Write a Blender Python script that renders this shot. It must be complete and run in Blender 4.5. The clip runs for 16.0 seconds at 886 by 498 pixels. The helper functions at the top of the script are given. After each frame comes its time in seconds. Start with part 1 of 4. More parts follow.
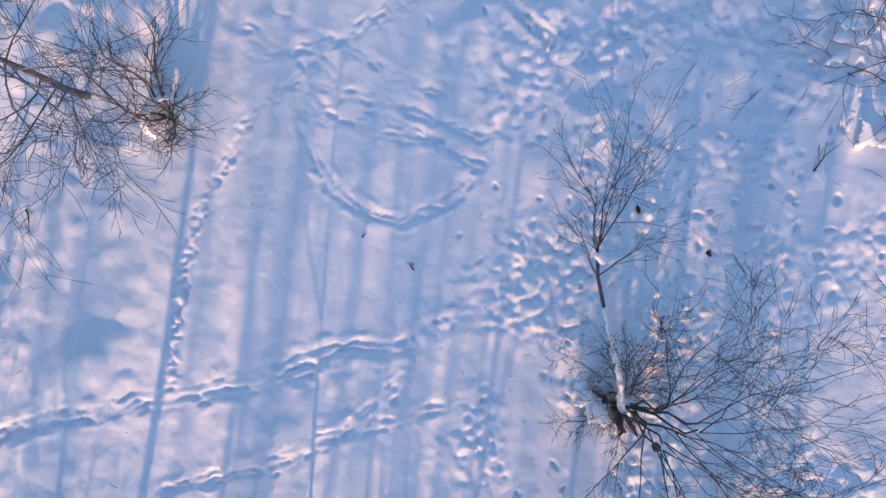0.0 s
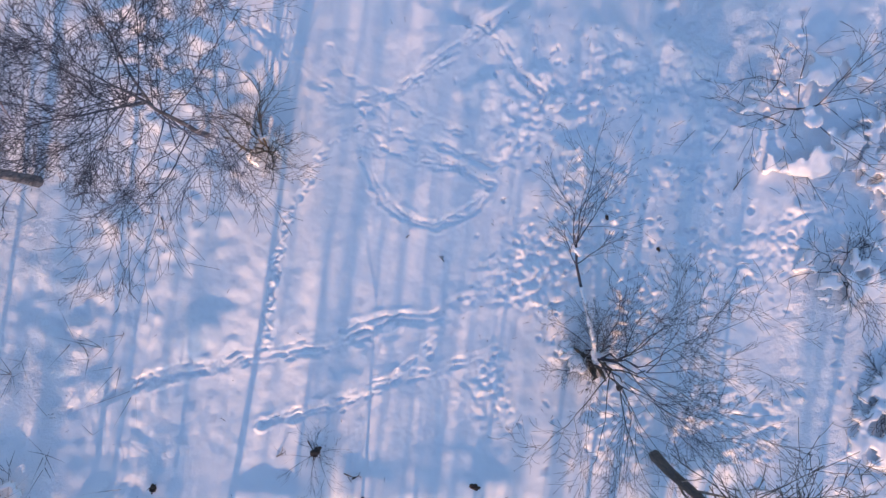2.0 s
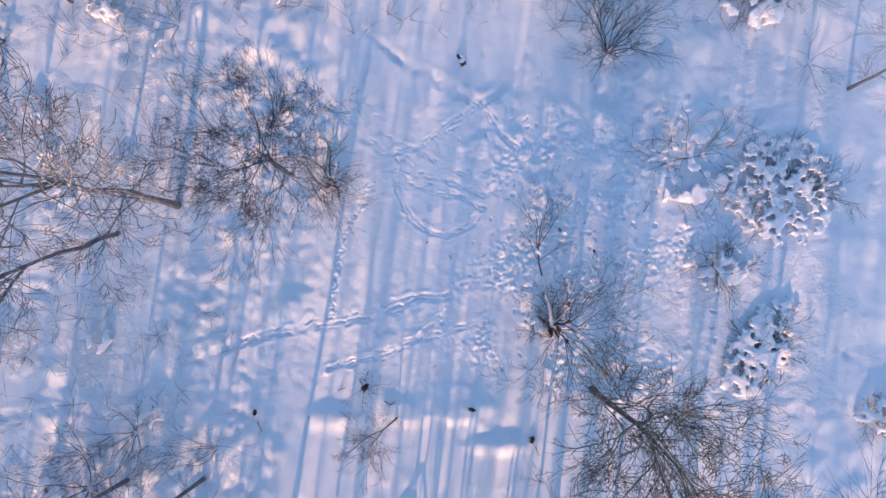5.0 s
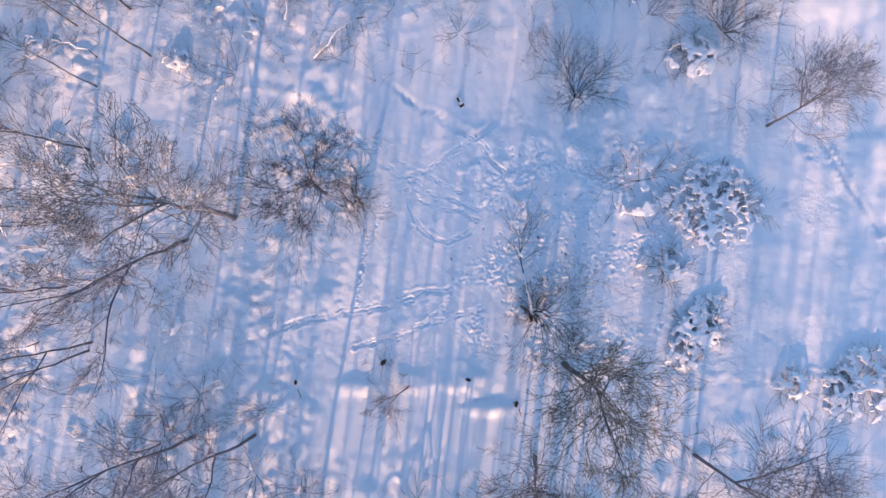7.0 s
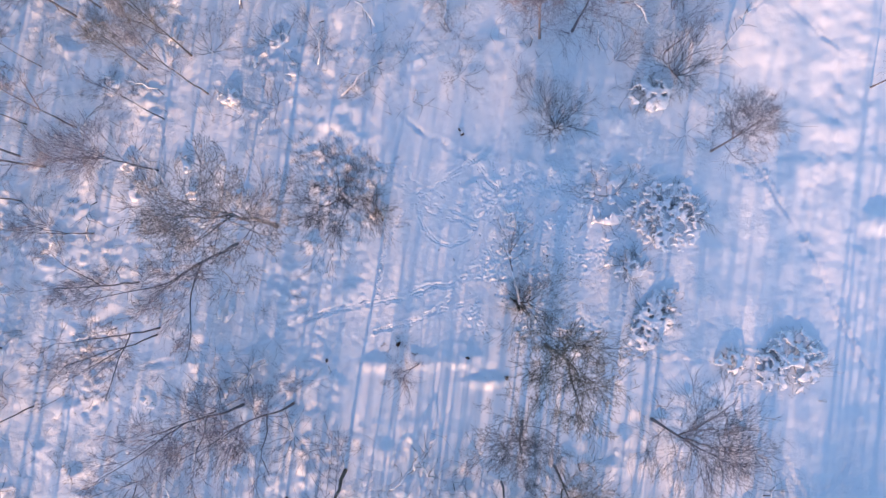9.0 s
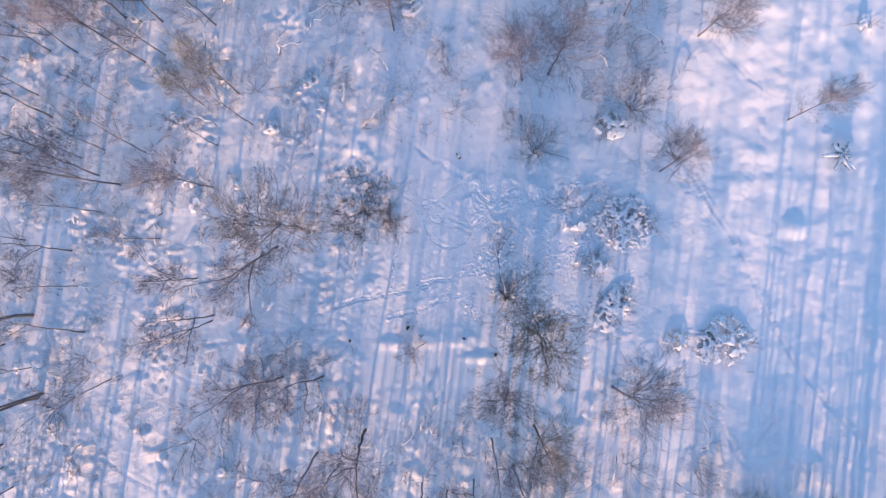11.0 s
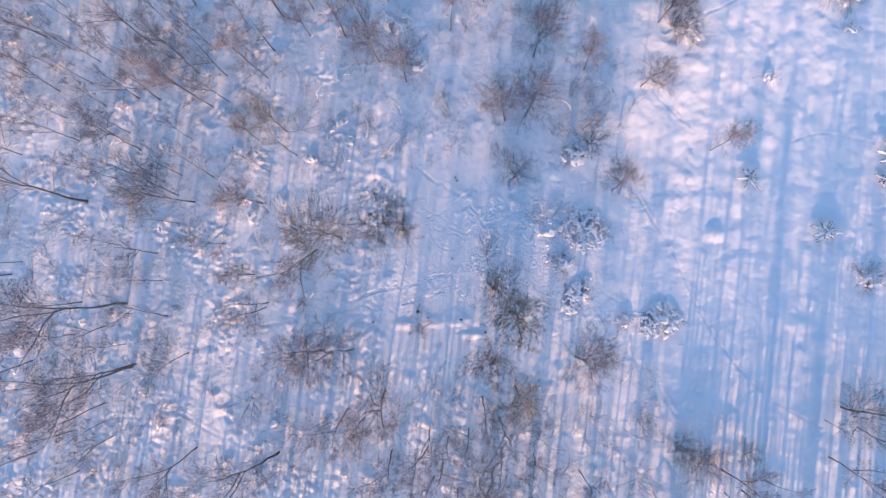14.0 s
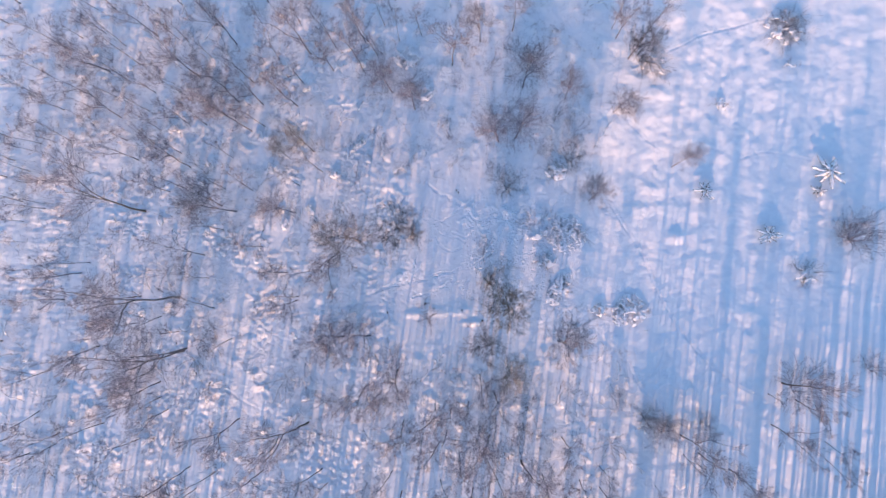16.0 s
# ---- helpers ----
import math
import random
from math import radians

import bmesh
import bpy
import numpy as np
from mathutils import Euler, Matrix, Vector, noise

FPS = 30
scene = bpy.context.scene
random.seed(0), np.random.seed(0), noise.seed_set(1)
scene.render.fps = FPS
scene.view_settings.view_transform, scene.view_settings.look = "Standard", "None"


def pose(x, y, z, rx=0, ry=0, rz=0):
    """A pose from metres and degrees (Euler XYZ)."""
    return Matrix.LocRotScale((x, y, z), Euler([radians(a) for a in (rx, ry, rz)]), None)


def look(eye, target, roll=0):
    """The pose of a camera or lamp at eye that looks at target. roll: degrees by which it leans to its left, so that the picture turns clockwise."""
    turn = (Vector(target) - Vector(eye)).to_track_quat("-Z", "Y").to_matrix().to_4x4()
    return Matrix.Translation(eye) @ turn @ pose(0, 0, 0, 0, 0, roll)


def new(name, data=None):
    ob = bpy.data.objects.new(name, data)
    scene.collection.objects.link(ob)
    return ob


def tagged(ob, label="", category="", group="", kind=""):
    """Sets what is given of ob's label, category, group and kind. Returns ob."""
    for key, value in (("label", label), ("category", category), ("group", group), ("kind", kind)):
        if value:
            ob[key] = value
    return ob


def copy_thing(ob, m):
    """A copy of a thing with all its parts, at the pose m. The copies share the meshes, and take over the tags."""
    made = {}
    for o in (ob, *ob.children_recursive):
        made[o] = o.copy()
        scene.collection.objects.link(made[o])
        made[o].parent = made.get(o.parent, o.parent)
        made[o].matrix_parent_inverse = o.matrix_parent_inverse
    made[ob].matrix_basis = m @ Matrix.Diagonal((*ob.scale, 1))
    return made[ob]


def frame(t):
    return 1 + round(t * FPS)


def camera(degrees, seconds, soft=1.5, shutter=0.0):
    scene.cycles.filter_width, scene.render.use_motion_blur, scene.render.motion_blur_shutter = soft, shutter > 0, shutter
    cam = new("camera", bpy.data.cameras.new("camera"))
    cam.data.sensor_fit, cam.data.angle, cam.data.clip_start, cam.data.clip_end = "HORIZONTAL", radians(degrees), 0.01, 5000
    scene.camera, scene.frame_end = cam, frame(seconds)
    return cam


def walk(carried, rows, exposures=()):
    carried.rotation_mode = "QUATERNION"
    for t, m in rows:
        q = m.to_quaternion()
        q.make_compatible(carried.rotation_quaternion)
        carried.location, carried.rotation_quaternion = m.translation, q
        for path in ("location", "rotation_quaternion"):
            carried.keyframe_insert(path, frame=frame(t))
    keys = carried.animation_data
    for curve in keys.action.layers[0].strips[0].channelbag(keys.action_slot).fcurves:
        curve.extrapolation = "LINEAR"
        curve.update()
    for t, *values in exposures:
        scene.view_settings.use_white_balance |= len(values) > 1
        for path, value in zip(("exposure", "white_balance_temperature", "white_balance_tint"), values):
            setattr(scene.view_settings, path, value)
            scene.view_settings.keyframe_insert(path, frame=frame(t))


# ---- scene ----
cam = camera(77.6, 16.0, soft=1.4)
# the flight: rising, looking straight down
METRES, EYE = 75.0, 14.83
ROWS = [
    (0.0, 0.0, 0.0, 0.0, 0.63, -3.83, -9.4),
    (0.5, -0.0012, -0.0131, 0.0008, 0.65, -3.85, -9.38),
    (1.0, -0.0032, -0.0333, 0.001, 0.69, -3.68, -9.36),
    (1.5, -0.0058, -0.0541, -0.0001, 0.79, -3.41, -9.37),
    (2.0, -0.0087, -0.0749, -0.0021, 0.9, -3.03, -9.4),
    (2.5, -0.0115, -0.0955, -0.0033, 0.86, -2.8, -9.39),
    (3.0, -0.0127, -0.116, -0.004, 0.89, -2.54, -9.43),
    (3.5, -0.0135, -0.1364, -0.0044, 0.86, -2.27, -9.47),
    (4.0, -0.0134, -0.1619, -0.0044, 0.86, -2.03, -9.44),
    (6.5, -0.0107, -0.2871, -0.0051, 1.02, -1.04, -9.54),
    (7.0, -0.0106, -0.3166, -0.0049, 1.14, -0.93, -9.55),
    (7.5, -0.0103, -0.345, -0.0051, 1.23, -0.83, -9.56),
    (8.0, -0.0101, -0.3746, -0.0054, 1.32, -0.69, -9.55),
    (8.5, -0.0099, -0.403, -0.0055, 1.42, -0.58, -9.55),
    (9.0, -0.0091, -0.4327, -0.0058, 1.48, -0.48, -9.53),
    (11.5, -0.0025, -0.621, -0.0123, 1.65, 0.28, -9.4),
    (12.0, -0.0004, -0.6595, -0.0137, 1.73, 0.4, -9.36),
    (12.5, 0.0021, -0.6977, -0.0147, 1.81, 0.51, -9.33),
    (13.0, 0.0044, -0.7357, -0.0161, 1.88, 0.61, -9.29),
    (13.5, 0.0064, -0.7738, -0.0176, 1.97, 0.67, -9.26),
    (14.0, 0.0087, -0.812, -0.019, 2.06, 0.76, -9.24),
    (14.5, 0.0118, -0.8551, -0.0201, 2.12, 0.85, -9.21),
    (15.0, 0.016, -0.9031, -0.0216, 2.21, 0.94, -9.17),
    (15.5, 0.0179, -0.9504, -0.0237, 2.37, 1.0, -9.14),
    (16.0, 0.0187, -0.9978, -0.0264, 2.52, 1.11, -9.11),
]
BASE = pose(0, 0, EYE, -87.042, 1.833, -9.615)
walk(cam, [(t, BASE @ pose(METRES * x, METRES * y, METRES * z, 90 + pitch, roll, yaw)) for t, x, y, z, yaw, pitch, roll in ROWS],
     exposures=[(0.0, 1.16, 5660, 16), (3.0, 1.22, 5680, 16.5), (9.0, 1.20, 5590, 16), (16.0, 1.17, 5590, 16)])

# ---------------------------------------------------------------- light
SUN_ELEV, SUN_TILT = 12.5, 7.6   # degrees above the horizon; shadows run this far east of north
world = bpy.data.worlds.new("winter_sky")
scene.world = world
world.use_nodes = True
wn = world.node_tree.nodes
sky = wn.new("ShaderNodeTexSky")
sky.sky_type = 'NISHITA'
sky.sun_disc = False
sky.sun_elevation = radians(SUN_ELEV)
sky.sun_rotation = radians(180 + SUN_TILT)
sky.ozone_density = 1.5
sky.dust_density = 0.6
wn["Background"].inputs["Strength"].default_value = 0.125
world.node_tree.links.new(sky.outputs[0], wn["Background"].inputs["Color"])
sun = new("sun", bpy.data.lights.new("sun", 'SUN'))
sun.data.energy = 3.35
sun.data.angle = radians(0.53)
sun.data.color = (1.0, 0.54, 0.27)
to_sun = Vector((-math.sin(radians(SUN_TILT)) * math.cos(radians(SUN_ELEV)), -math.cos(radians(SUN_TILT)) * math.cos(radians(SUN_ELEV)), math.sin(radians(SUN_ELEV))))
sun.matrix_world = look(to_sun * 60, (0, 0, 0))


# ---------------------------------------------------------------- materials
def material(name, rough=0.8):
    m = bpy.data.materials.new(name)
    m.use_nodes = True
    n, l = m.node_tree.nodes, m.node_tree.links
    b = n["Principled BSDF"]
    b.inputs["Roughness"].default_value = rough
    return m, n, l, b


def ramp(n, l, source, stops):
    r = n.new("ShaderNodeValToRGB")
    while len(r.color_ramp.elements) < len(stops):
        r.color_ramp.elements.new(0.5)
    for e, (p, c) in zip(r.color_ramp.elements, stops):
        e.position, e.color = p, (*c, 1)
    l.new(source, r.inputs[0])
    return r.outputs[0]


def noise_node(n, l, coord, scale, detail=4, rough=0.55):
    t = n.new("ShaderNodeTexNoise")
    t.inputs["Scale"].default_value, t.inputs["Detail"].default_value, t.inputs["Roughness"].default_value = scale, detail, rough
    l.new(coord, t.inputs["Vector"])
    return t.outputs[0]


def bump(n, l, b, heights):
    last = None
    for h, strength, distance in heights:
        k = n.new("ShaderNodeBump")
        k.inputs["Strength"].default_value, k.inputs["Distance"].default_value = strength, distance
        l.new(h, k.inputs["Height"])
        if last:
            l.new(last, k.inputs["Normal"])
        last = k.outputs[0]
    l.new(last, b.inputs["Normal"])


def snow_material(name, low, high):
    m, n, l, b = material(name, 0.55)
    g = n.new("ShaderNodeNewGeometry").outputs["Position"]
    l.new(ramp(n, l, noise_node(n, l, g, 0.6, 6), [(0.3, low), (0.7, high)]), b.inputs["Base Color"])
    bump(n, l, b, [(noise_node(n, l, g, 5, 4), 0.25, 0.03), (noise_node(n, l, g, 60, 3), 0.2, 0.005)])
    b.inputs["Specular IOR Level"].default_value = 0.25
    return m


def bark_material(name, dark, light, lichen=None):
    m, n, l, b = material(name, 0.9)
    c = n.new("ShaderNodeTexCoord").outputs["Object"]
    stretch = n.new("ShaderNodeMapping")
    stretch.inputs["Scale"].default_value = (1, 1, 0.25)
    l.new(c, stretch.inputs["Vector"])
    fine = noise_node(n, l, stretch.outputs[0], 18, 6, 0.7)
    broad = noise_node(n, l, stretch.outputs[0], 4, 3, 0.6)
    both = n.new("ShaderNodeMath")
    both.operation = 'MULTIPLY_ADD'
    both.inputs[1].default_value, both.inputs[2].default_value = 0.55, 0.0
    l.new(fine, both.inputs[0])
    half = n.new("ShaderNodeMath")
    half.operation = 'MULTIPLY'
    half.inputs[1].default_value = 0.45
    l.new(broad, half.inputs[0])
    l.new(half.outputs[0], both.inputs[2])
    stops = [(0.36, dark), (0.60, light)]
    if lichen:
        stops.append((0.68, lichen))
    l.new(ramp(n, l, both.outputs[0], stops), b.inputs["Base Color"])
    bump(n, l, b, [(fine, 0.8, 0.04)])
    return m


def twig_material(name, dark, middle, pale):
    """Fine twigs: each of its own tone, from dark bark to frosted and sunlit, with mottled bark over it."""
    m, n, l, b = material(name, 0.85)
    own = n.new("ShaderNodeNewGeometry").outputs["Random Per Island"]
    # the pale tones paint in sunlit twigs as well as frost
    tone = ramp(n, l, own, [(0.25, dark), (0.55, middle), (0.9, pale)])
    c = n.new("ShaderNodeTexCoord").outputs["Object"]
    mottle = ramp(n, l, noise_node(n, l, c, 14, 4, 0.65), [(0.3, (0.55, 0.55, 0.57)), (0.7, (1.0, 1.0, 1.0))])
    k = n.new("ShaderNodeMix")
    k.data_type, k.blend_type = 'RGBA', 'MULTIPLY'
    k.inputs[0].default_value = 1.0
    l.new(tone, k.inputs[6])
    l.new(mottle, k.inputs[7])
    l.new(k.outputs[2], b.inputs["Base Color"])
    return m


def wood_snow_material():
    """Ground snow: smooth in the open, lumpy over the buried brush of the wood."""
    m = snow_material("snow", (0.80, 0.83, 0.87), (0.88, 0.89, 0.90))
    n, l = m.node_tree.nodes, m.node_tree.links
    g = n.new("ShaderNodeNewGeometry").outputs["Position"]
    split = n.new("ShaderNodeSeparateXYZ")
    l.new(g, split.inputs[0])

    def rise(source, low, high):
        k = n.new("ShaderNodeMapRange")
        k.inputs["From Min"].default_value, k.inputs["From Max"].default_value = low, high
        l.new(source, k.inputs["Value"])
        return k.outputs[0]

    def join(kind, a, b):
        k = n.new("ShaderNodeMath")
        k.operation = kind
        l.new(a, k.inputs[0])
        l.new(b, k.inputs[1])
        return k.outputs[0]
    east, north = split.outputs["X"], split.outputs["Y"]
    wood = join('MAXIMUM', rise(east, -10, -19), join('MAXIMUM', join('MULTIPLY', rise(north, -14, -21), rise(east, 42, 34)), join('MULTIPLY', rise(north, 12, 19), rise(east, 25, 17))))
    half = n.new("ShaderNodeMath")
    half.operation = 'MULTIPLY'
    half.inputs[1].default_value = 0.55
    l.new(join('MULTIPLY', rise(east, 4, 9), rise(east, 30, 20)), half.inputs[0])
    wood = join('MAXIMUM', wood, half.outputs[0])
    patch = n.new("ShaderNodeMapRange")
    patch.inputs["From Min"].default_value, patch.inputs["From Max"].default_value = 0.42, 0.6
    l.new(noise_node(n, l, g, 0.22, 2), patch.inputs["Value"])
    both = n.new("ShaderNodeMath")
    both.operation = 'MULTIPLY'
    l.new(wood, both.inputs[0])
    l.new(patch.outputs[0], both.inputs[1])
    lumps = n.new("ShaderNodeMath")
    lumps.operation = 'MULTIPLY'
    l.new(noise_node(n, l, g, 2.4, 5, 0.68), lumps.inputs[0])
    l.new(both.outputs[0], lumps.inputs[1])
    k = n.new("ShaderNodeBump")
    k.inputs["Strength"].default_value, k.inputs["Distance"].default_value = 0.8, 0.32
    l.new(lumps.outputs[0], k.inputs["Height"])
    b = n["Principled BSDF"]
    first = b.inputs["Normal"].links[0].from_node
    while first.inputs["Normal"].links:
        first = first.inputs["Normal"].links[0].from_node
    l.new(k.outputs[0], first.inputs["Normal"])
    return m


SNOW = wood_snow_material()
PAD_SNOW = snow_material("clinging_snow", (0.84, 0.86, 0.89), (0.90, 0.90, 0.91))
BARK = bark_material("grey_brown_bark", (0.068, 0.067, 0.078), (0.195, 0.188, 0.205))
PALE_BARK = bark_material("pale_bark", (0.08, 0.08, 0.086), (0.25, 0.245, 0.25))
MOSSY = bark_material("lichen_bark", (0.048, 0.045, 0.042), (0.135, 0.125, 0.105), (0.25, 0.24, 0.14))
TWIG = bark_material("twig_bark", (0.03, 0.032, 0.042), (0.105, 0.107, 0.13))
BROWN_TWIG = twig_material("brown_twig_bark", (0.09, 0.094, 0.118), (0.23, 0.233, 0.28), (0.5, 0.5, 0.55))
RED_TWIG = twig_material("mauve_twig_bark", (0.10, 0.10, 0.135), (0.25, 0.247, 0.31), (0.6, 0.59, 0.65))
GREY_TWIG = twig_material("grey_twig_bark", (0.095, 0.10, 0.13), (0.24, 0.245, 0.305), (0.62, 0.62, 0.68))
FROST_TWIG = twig_material("frosted_twig_bark", (0.09, 0.092, 0.105), (0.30, 0.30, 0.32), (0.66, 0.65, 0.66))
STRAW_TWIG = twig_material("straw_twig_bark", (0.11, 0.106, 0.108), (0.33, 0.315, 0.28), (0.66, 0.64, 0.58))
LICHEN_TWIG = twig_material("lichen_twig_bark", (0.07, 0.068, 0.068), (0.24, 0.228, 0.195), (0.56, 0.54, 0.47))
NEEDLES = bark_material("dark_fir_needles", (0.018, 0.024, 0.02), (0.05, 0.06, 0.045))
# darker copy of TWIG: paints shade into the gaps of the snow sheets
SHADED_TWIG = bark_material("shaded_stems", (0.016, 0.017, 0.022), (0.06, 0.06, 0.07))
WOOD = bark_material("rotten_wood", (0.02, 0.016, 0.014), (0.09, 0.065, 0.05))


# ---------------------------------------------------------------- helpers for meshes
def mesh_of(name, verts, faces, mat, smooth=True):
    me = bpy.data.meshes.new(name)
    me.from_pydata(verts, [], faces)
    me.materials.append(mat)
    if smooth:
        me.polygons.foreach_set("use_smooth", [True] * len(me.polygons))
    me.update()
    return me


def part(name, me, parent, label="", m=None):
    ob = new(name, me)
    ob.parent = parent
    if m is not None:
        ob.matrix_basis = m
    return tagged(ob, label) if label else ob


def tube(store, pts, radii, sides):
    """Adds one tapered, closed tube along pts to store = (verts, faces)."""
    verts, faces = store
    first, n = len(verts), len(pts)
    side = None
    for i in range(n):
        d = (pts[min(i + 1, n - 1)] - pts[max(i - 1, 0)]).normalized()
        if side is None:
            side = d.orthogonal().normalized()
        side = (side - d * side.dot(d)).normalized()
        up = d.cross(side)
        for k in range(sides):
            a = 2 * math.pi * k / sides
            verts.append(pts[i] + (side * math.cos(a) + up * math.sin(a)) * radii[i])
    for i in range(n - 1):
        for k in range(sides):
            a, b = first + i * sides + k, first + i * sides + (k + 1) % sides
            faces.append((a, b, b + sides, a + sides))
    if sides > 3:
        faces.append(tuple(first + k for k in range(sides))[::-1])
    if radii[-1] > 0:
        faces.append(tuple(first + (n - 1) * sides + k for k in range(sides)))


def shoot(rng, start, way, length, steps, wander, lift):
    """A wandering line of points from start; lift bends it up (or down)."""
    pts, d, step = [Vector(start)], Vector(way).normalized(), length / steps
    for _ in range(steps):
        d = (d + Vector((rng.gauss(0, wander), rng.gauss(0, wander), rng.gauss(0, wander) + lift))).normalized()
        pts.append(pts[-1] + d * step)
    return pts


def along(pts, u):
    k = min(int(u * (len(pts) - 1)), len(pts) - 2)
    f = u * (len(pts) - 1) - k
    return pts[k].lerp(pts[k + 1], f), (pts[k + 1] - pts[k]).normalized()


def bough(rng, store, start, way, length, r, order, lift, wander=0.13, counts=(7, 5), thin=0.0035, lean=False):
    """A limb with side branches and twigs, all into store; counts: branches at each further level."""
    if lean and order == 0:
        length *= 1.45
        # the last twigs: slim three-sided spikes
        verts, faces = store
        way = Vector(way).normalized()
        a, b = way.orthogonal().normalized() * thin, len(verts)
        c = way.cross(a)
        verts.extend((Vector(start) + a, Vector(start) - 0.5 * a + 0.87 * c, Vector(start) - 0.5 * a - 0.87 * c, Vector(start) + way * length))
        faces.extend(((b, b + 1, b + 3), (b + 1, b + 2, b + 3), (b + 2, b, b + 3)))
        return [Vector(start)]
    steps = (5 if order > 1 else 2) if lean else 7 if order == len(counts) and len(counts) > 1 else (2 if order == 0 else 4 if order > 1 else 3)
    pts = shoot(rng, start, way, length, steps, wander, lift)
    tip = max(thin, r * 0.2)
    radii = [r + (tip - r) * (i / steps) ** 0.8 for i in range(steps + 1)]
    tube(store, pts, radii, 5 if r > 0.05 else 3)
    if order == 0:
        return pts
    count = counts[len(counts) - order]
    for i in range(count):
        u = 0.2 + 0.78 * (i + rng.random() * 0.8) / count
        p, d = along(pts, min(u, 0.98))
        out = d.orthogonal()
        out.rotate(Matrix.Rotation(rng.random() * 6.283, 3, d))
        spread = rng.uniform(0.35, 0.85)
        bough(rng, store, p, d + out * spread, length * rng.uniform(0.42, 0.78) * (1.1 - 0.5 * u), max(thin, r * 0.48 * (1 - 0.5 * u)), order - 1, lift, wander, counts, thin, lean)
    return pts


def trunk_line(rng, height, wobble):
    """A trunk's line from under the snow to its top, in two slow bends."""
    pts, a, b = [Vector((0, 0, -0.5))], rng.uniform(0, 6.283), rng.uniform(0, 6.283)
    for i in range(1, 12):
        u = i / 11
        pts.append(Vector((wobble * (2.2 * math.sin(3 * u + a) - 2.2 * math.sin(a)) * u + rng.gauss(0, wobble * 0.25), wobble * (2.2 * math.sin(3.6 * u + b) - 2.2 * math.sin(b)) * u + rng.gauss(0, wobble * 0.25), height * u)))
    return pts


# ---------------------------------------------------------------- the snow ground
def lattice(x, y, size, seed):
    """Smooth value noise, about -1 to 1, at the points x, y: two slanted layers, so that no grid shows."""
    r = np.random.RandomState(seed)
    total = 0
    for slant in (r.uniform(0.2, 0.8), r.uniform(0.9, 1.5)):
        table = r.uniform(-1, 1, (256, 256))
        u, v = (x * math.cos(slant) + y * math.sin(slant)) / size, (y * math.cos(slant) - x * math.sin(slant)) / size
        iu, iv = np.floor(u).astype(int), np.floor(v).astype(int)
        fu, fv = u - iu, v - iv
        fu, fv = fu * fu * (3 - 2 * fu), fv * fv * (3 - 2 * fv)
        a, c, b, d = table[iv % 256, iu % 256], table[(iv + 1) % 256, iu % 256], table[iv % 256, (iu + 1) % 256], table[(iv + 1) % 256, (iu + 1) % 256]
        total = total + (a * (1 - fu) + b * fu) * (1 - fv) + (c * (1 - fu) + d * fu) * fv
    return 0.95 * total


def axis(fine, s0, rings):
    """Grid lines: spacing s0 out to the half-width fine round 0, then ever wider."""
    half = list(np.arange(0, fine + s0 / 2, s0))
    s, v = s0, half[-1]
    for limit, top in rings:
        while v < limit:
            s = min(top, s * 1.02 if top < 1 else s * 1.3)
            v += s
            half.append(v)
    half = np.array(half)
    return np.concatenate([-half[:0:-1], half])


HALF_X, HALF_Y, COARSE, FINE = 13.23, 8.1, 0.135, 0.045


class Sheet:
    """Heights over a grid: the wide coarse sheet, and the fine patch that fills its middle."""
    def __init__(self, gx, gy):
        self.gx, self.gy = gx, gy
        self.x, self.y = np.meshgrid(gx, gy)
        self.z = np.zeros_like(self.x)

    def window(self, x0, x1, y0, y1):
        return slice(*np.searchsorted(self.gy, (y0, y1))), slice(*np.searchsorted(self.gx, (x0, x1)))


WIDE = Sheet(axis(HALF_X, COARSE, ((58, 0.2), (88, 0.5), (2400, 400))), axis(HALF_Y, COARSE, ((36, 0.2), (56, 0.5), (2400, 400))))
CLOSE = Sheet(axis(HALF_X, FINE, ()), axis(HALF_Y, FINE, ()))
SHEETS = (WIDE, CLOSE)


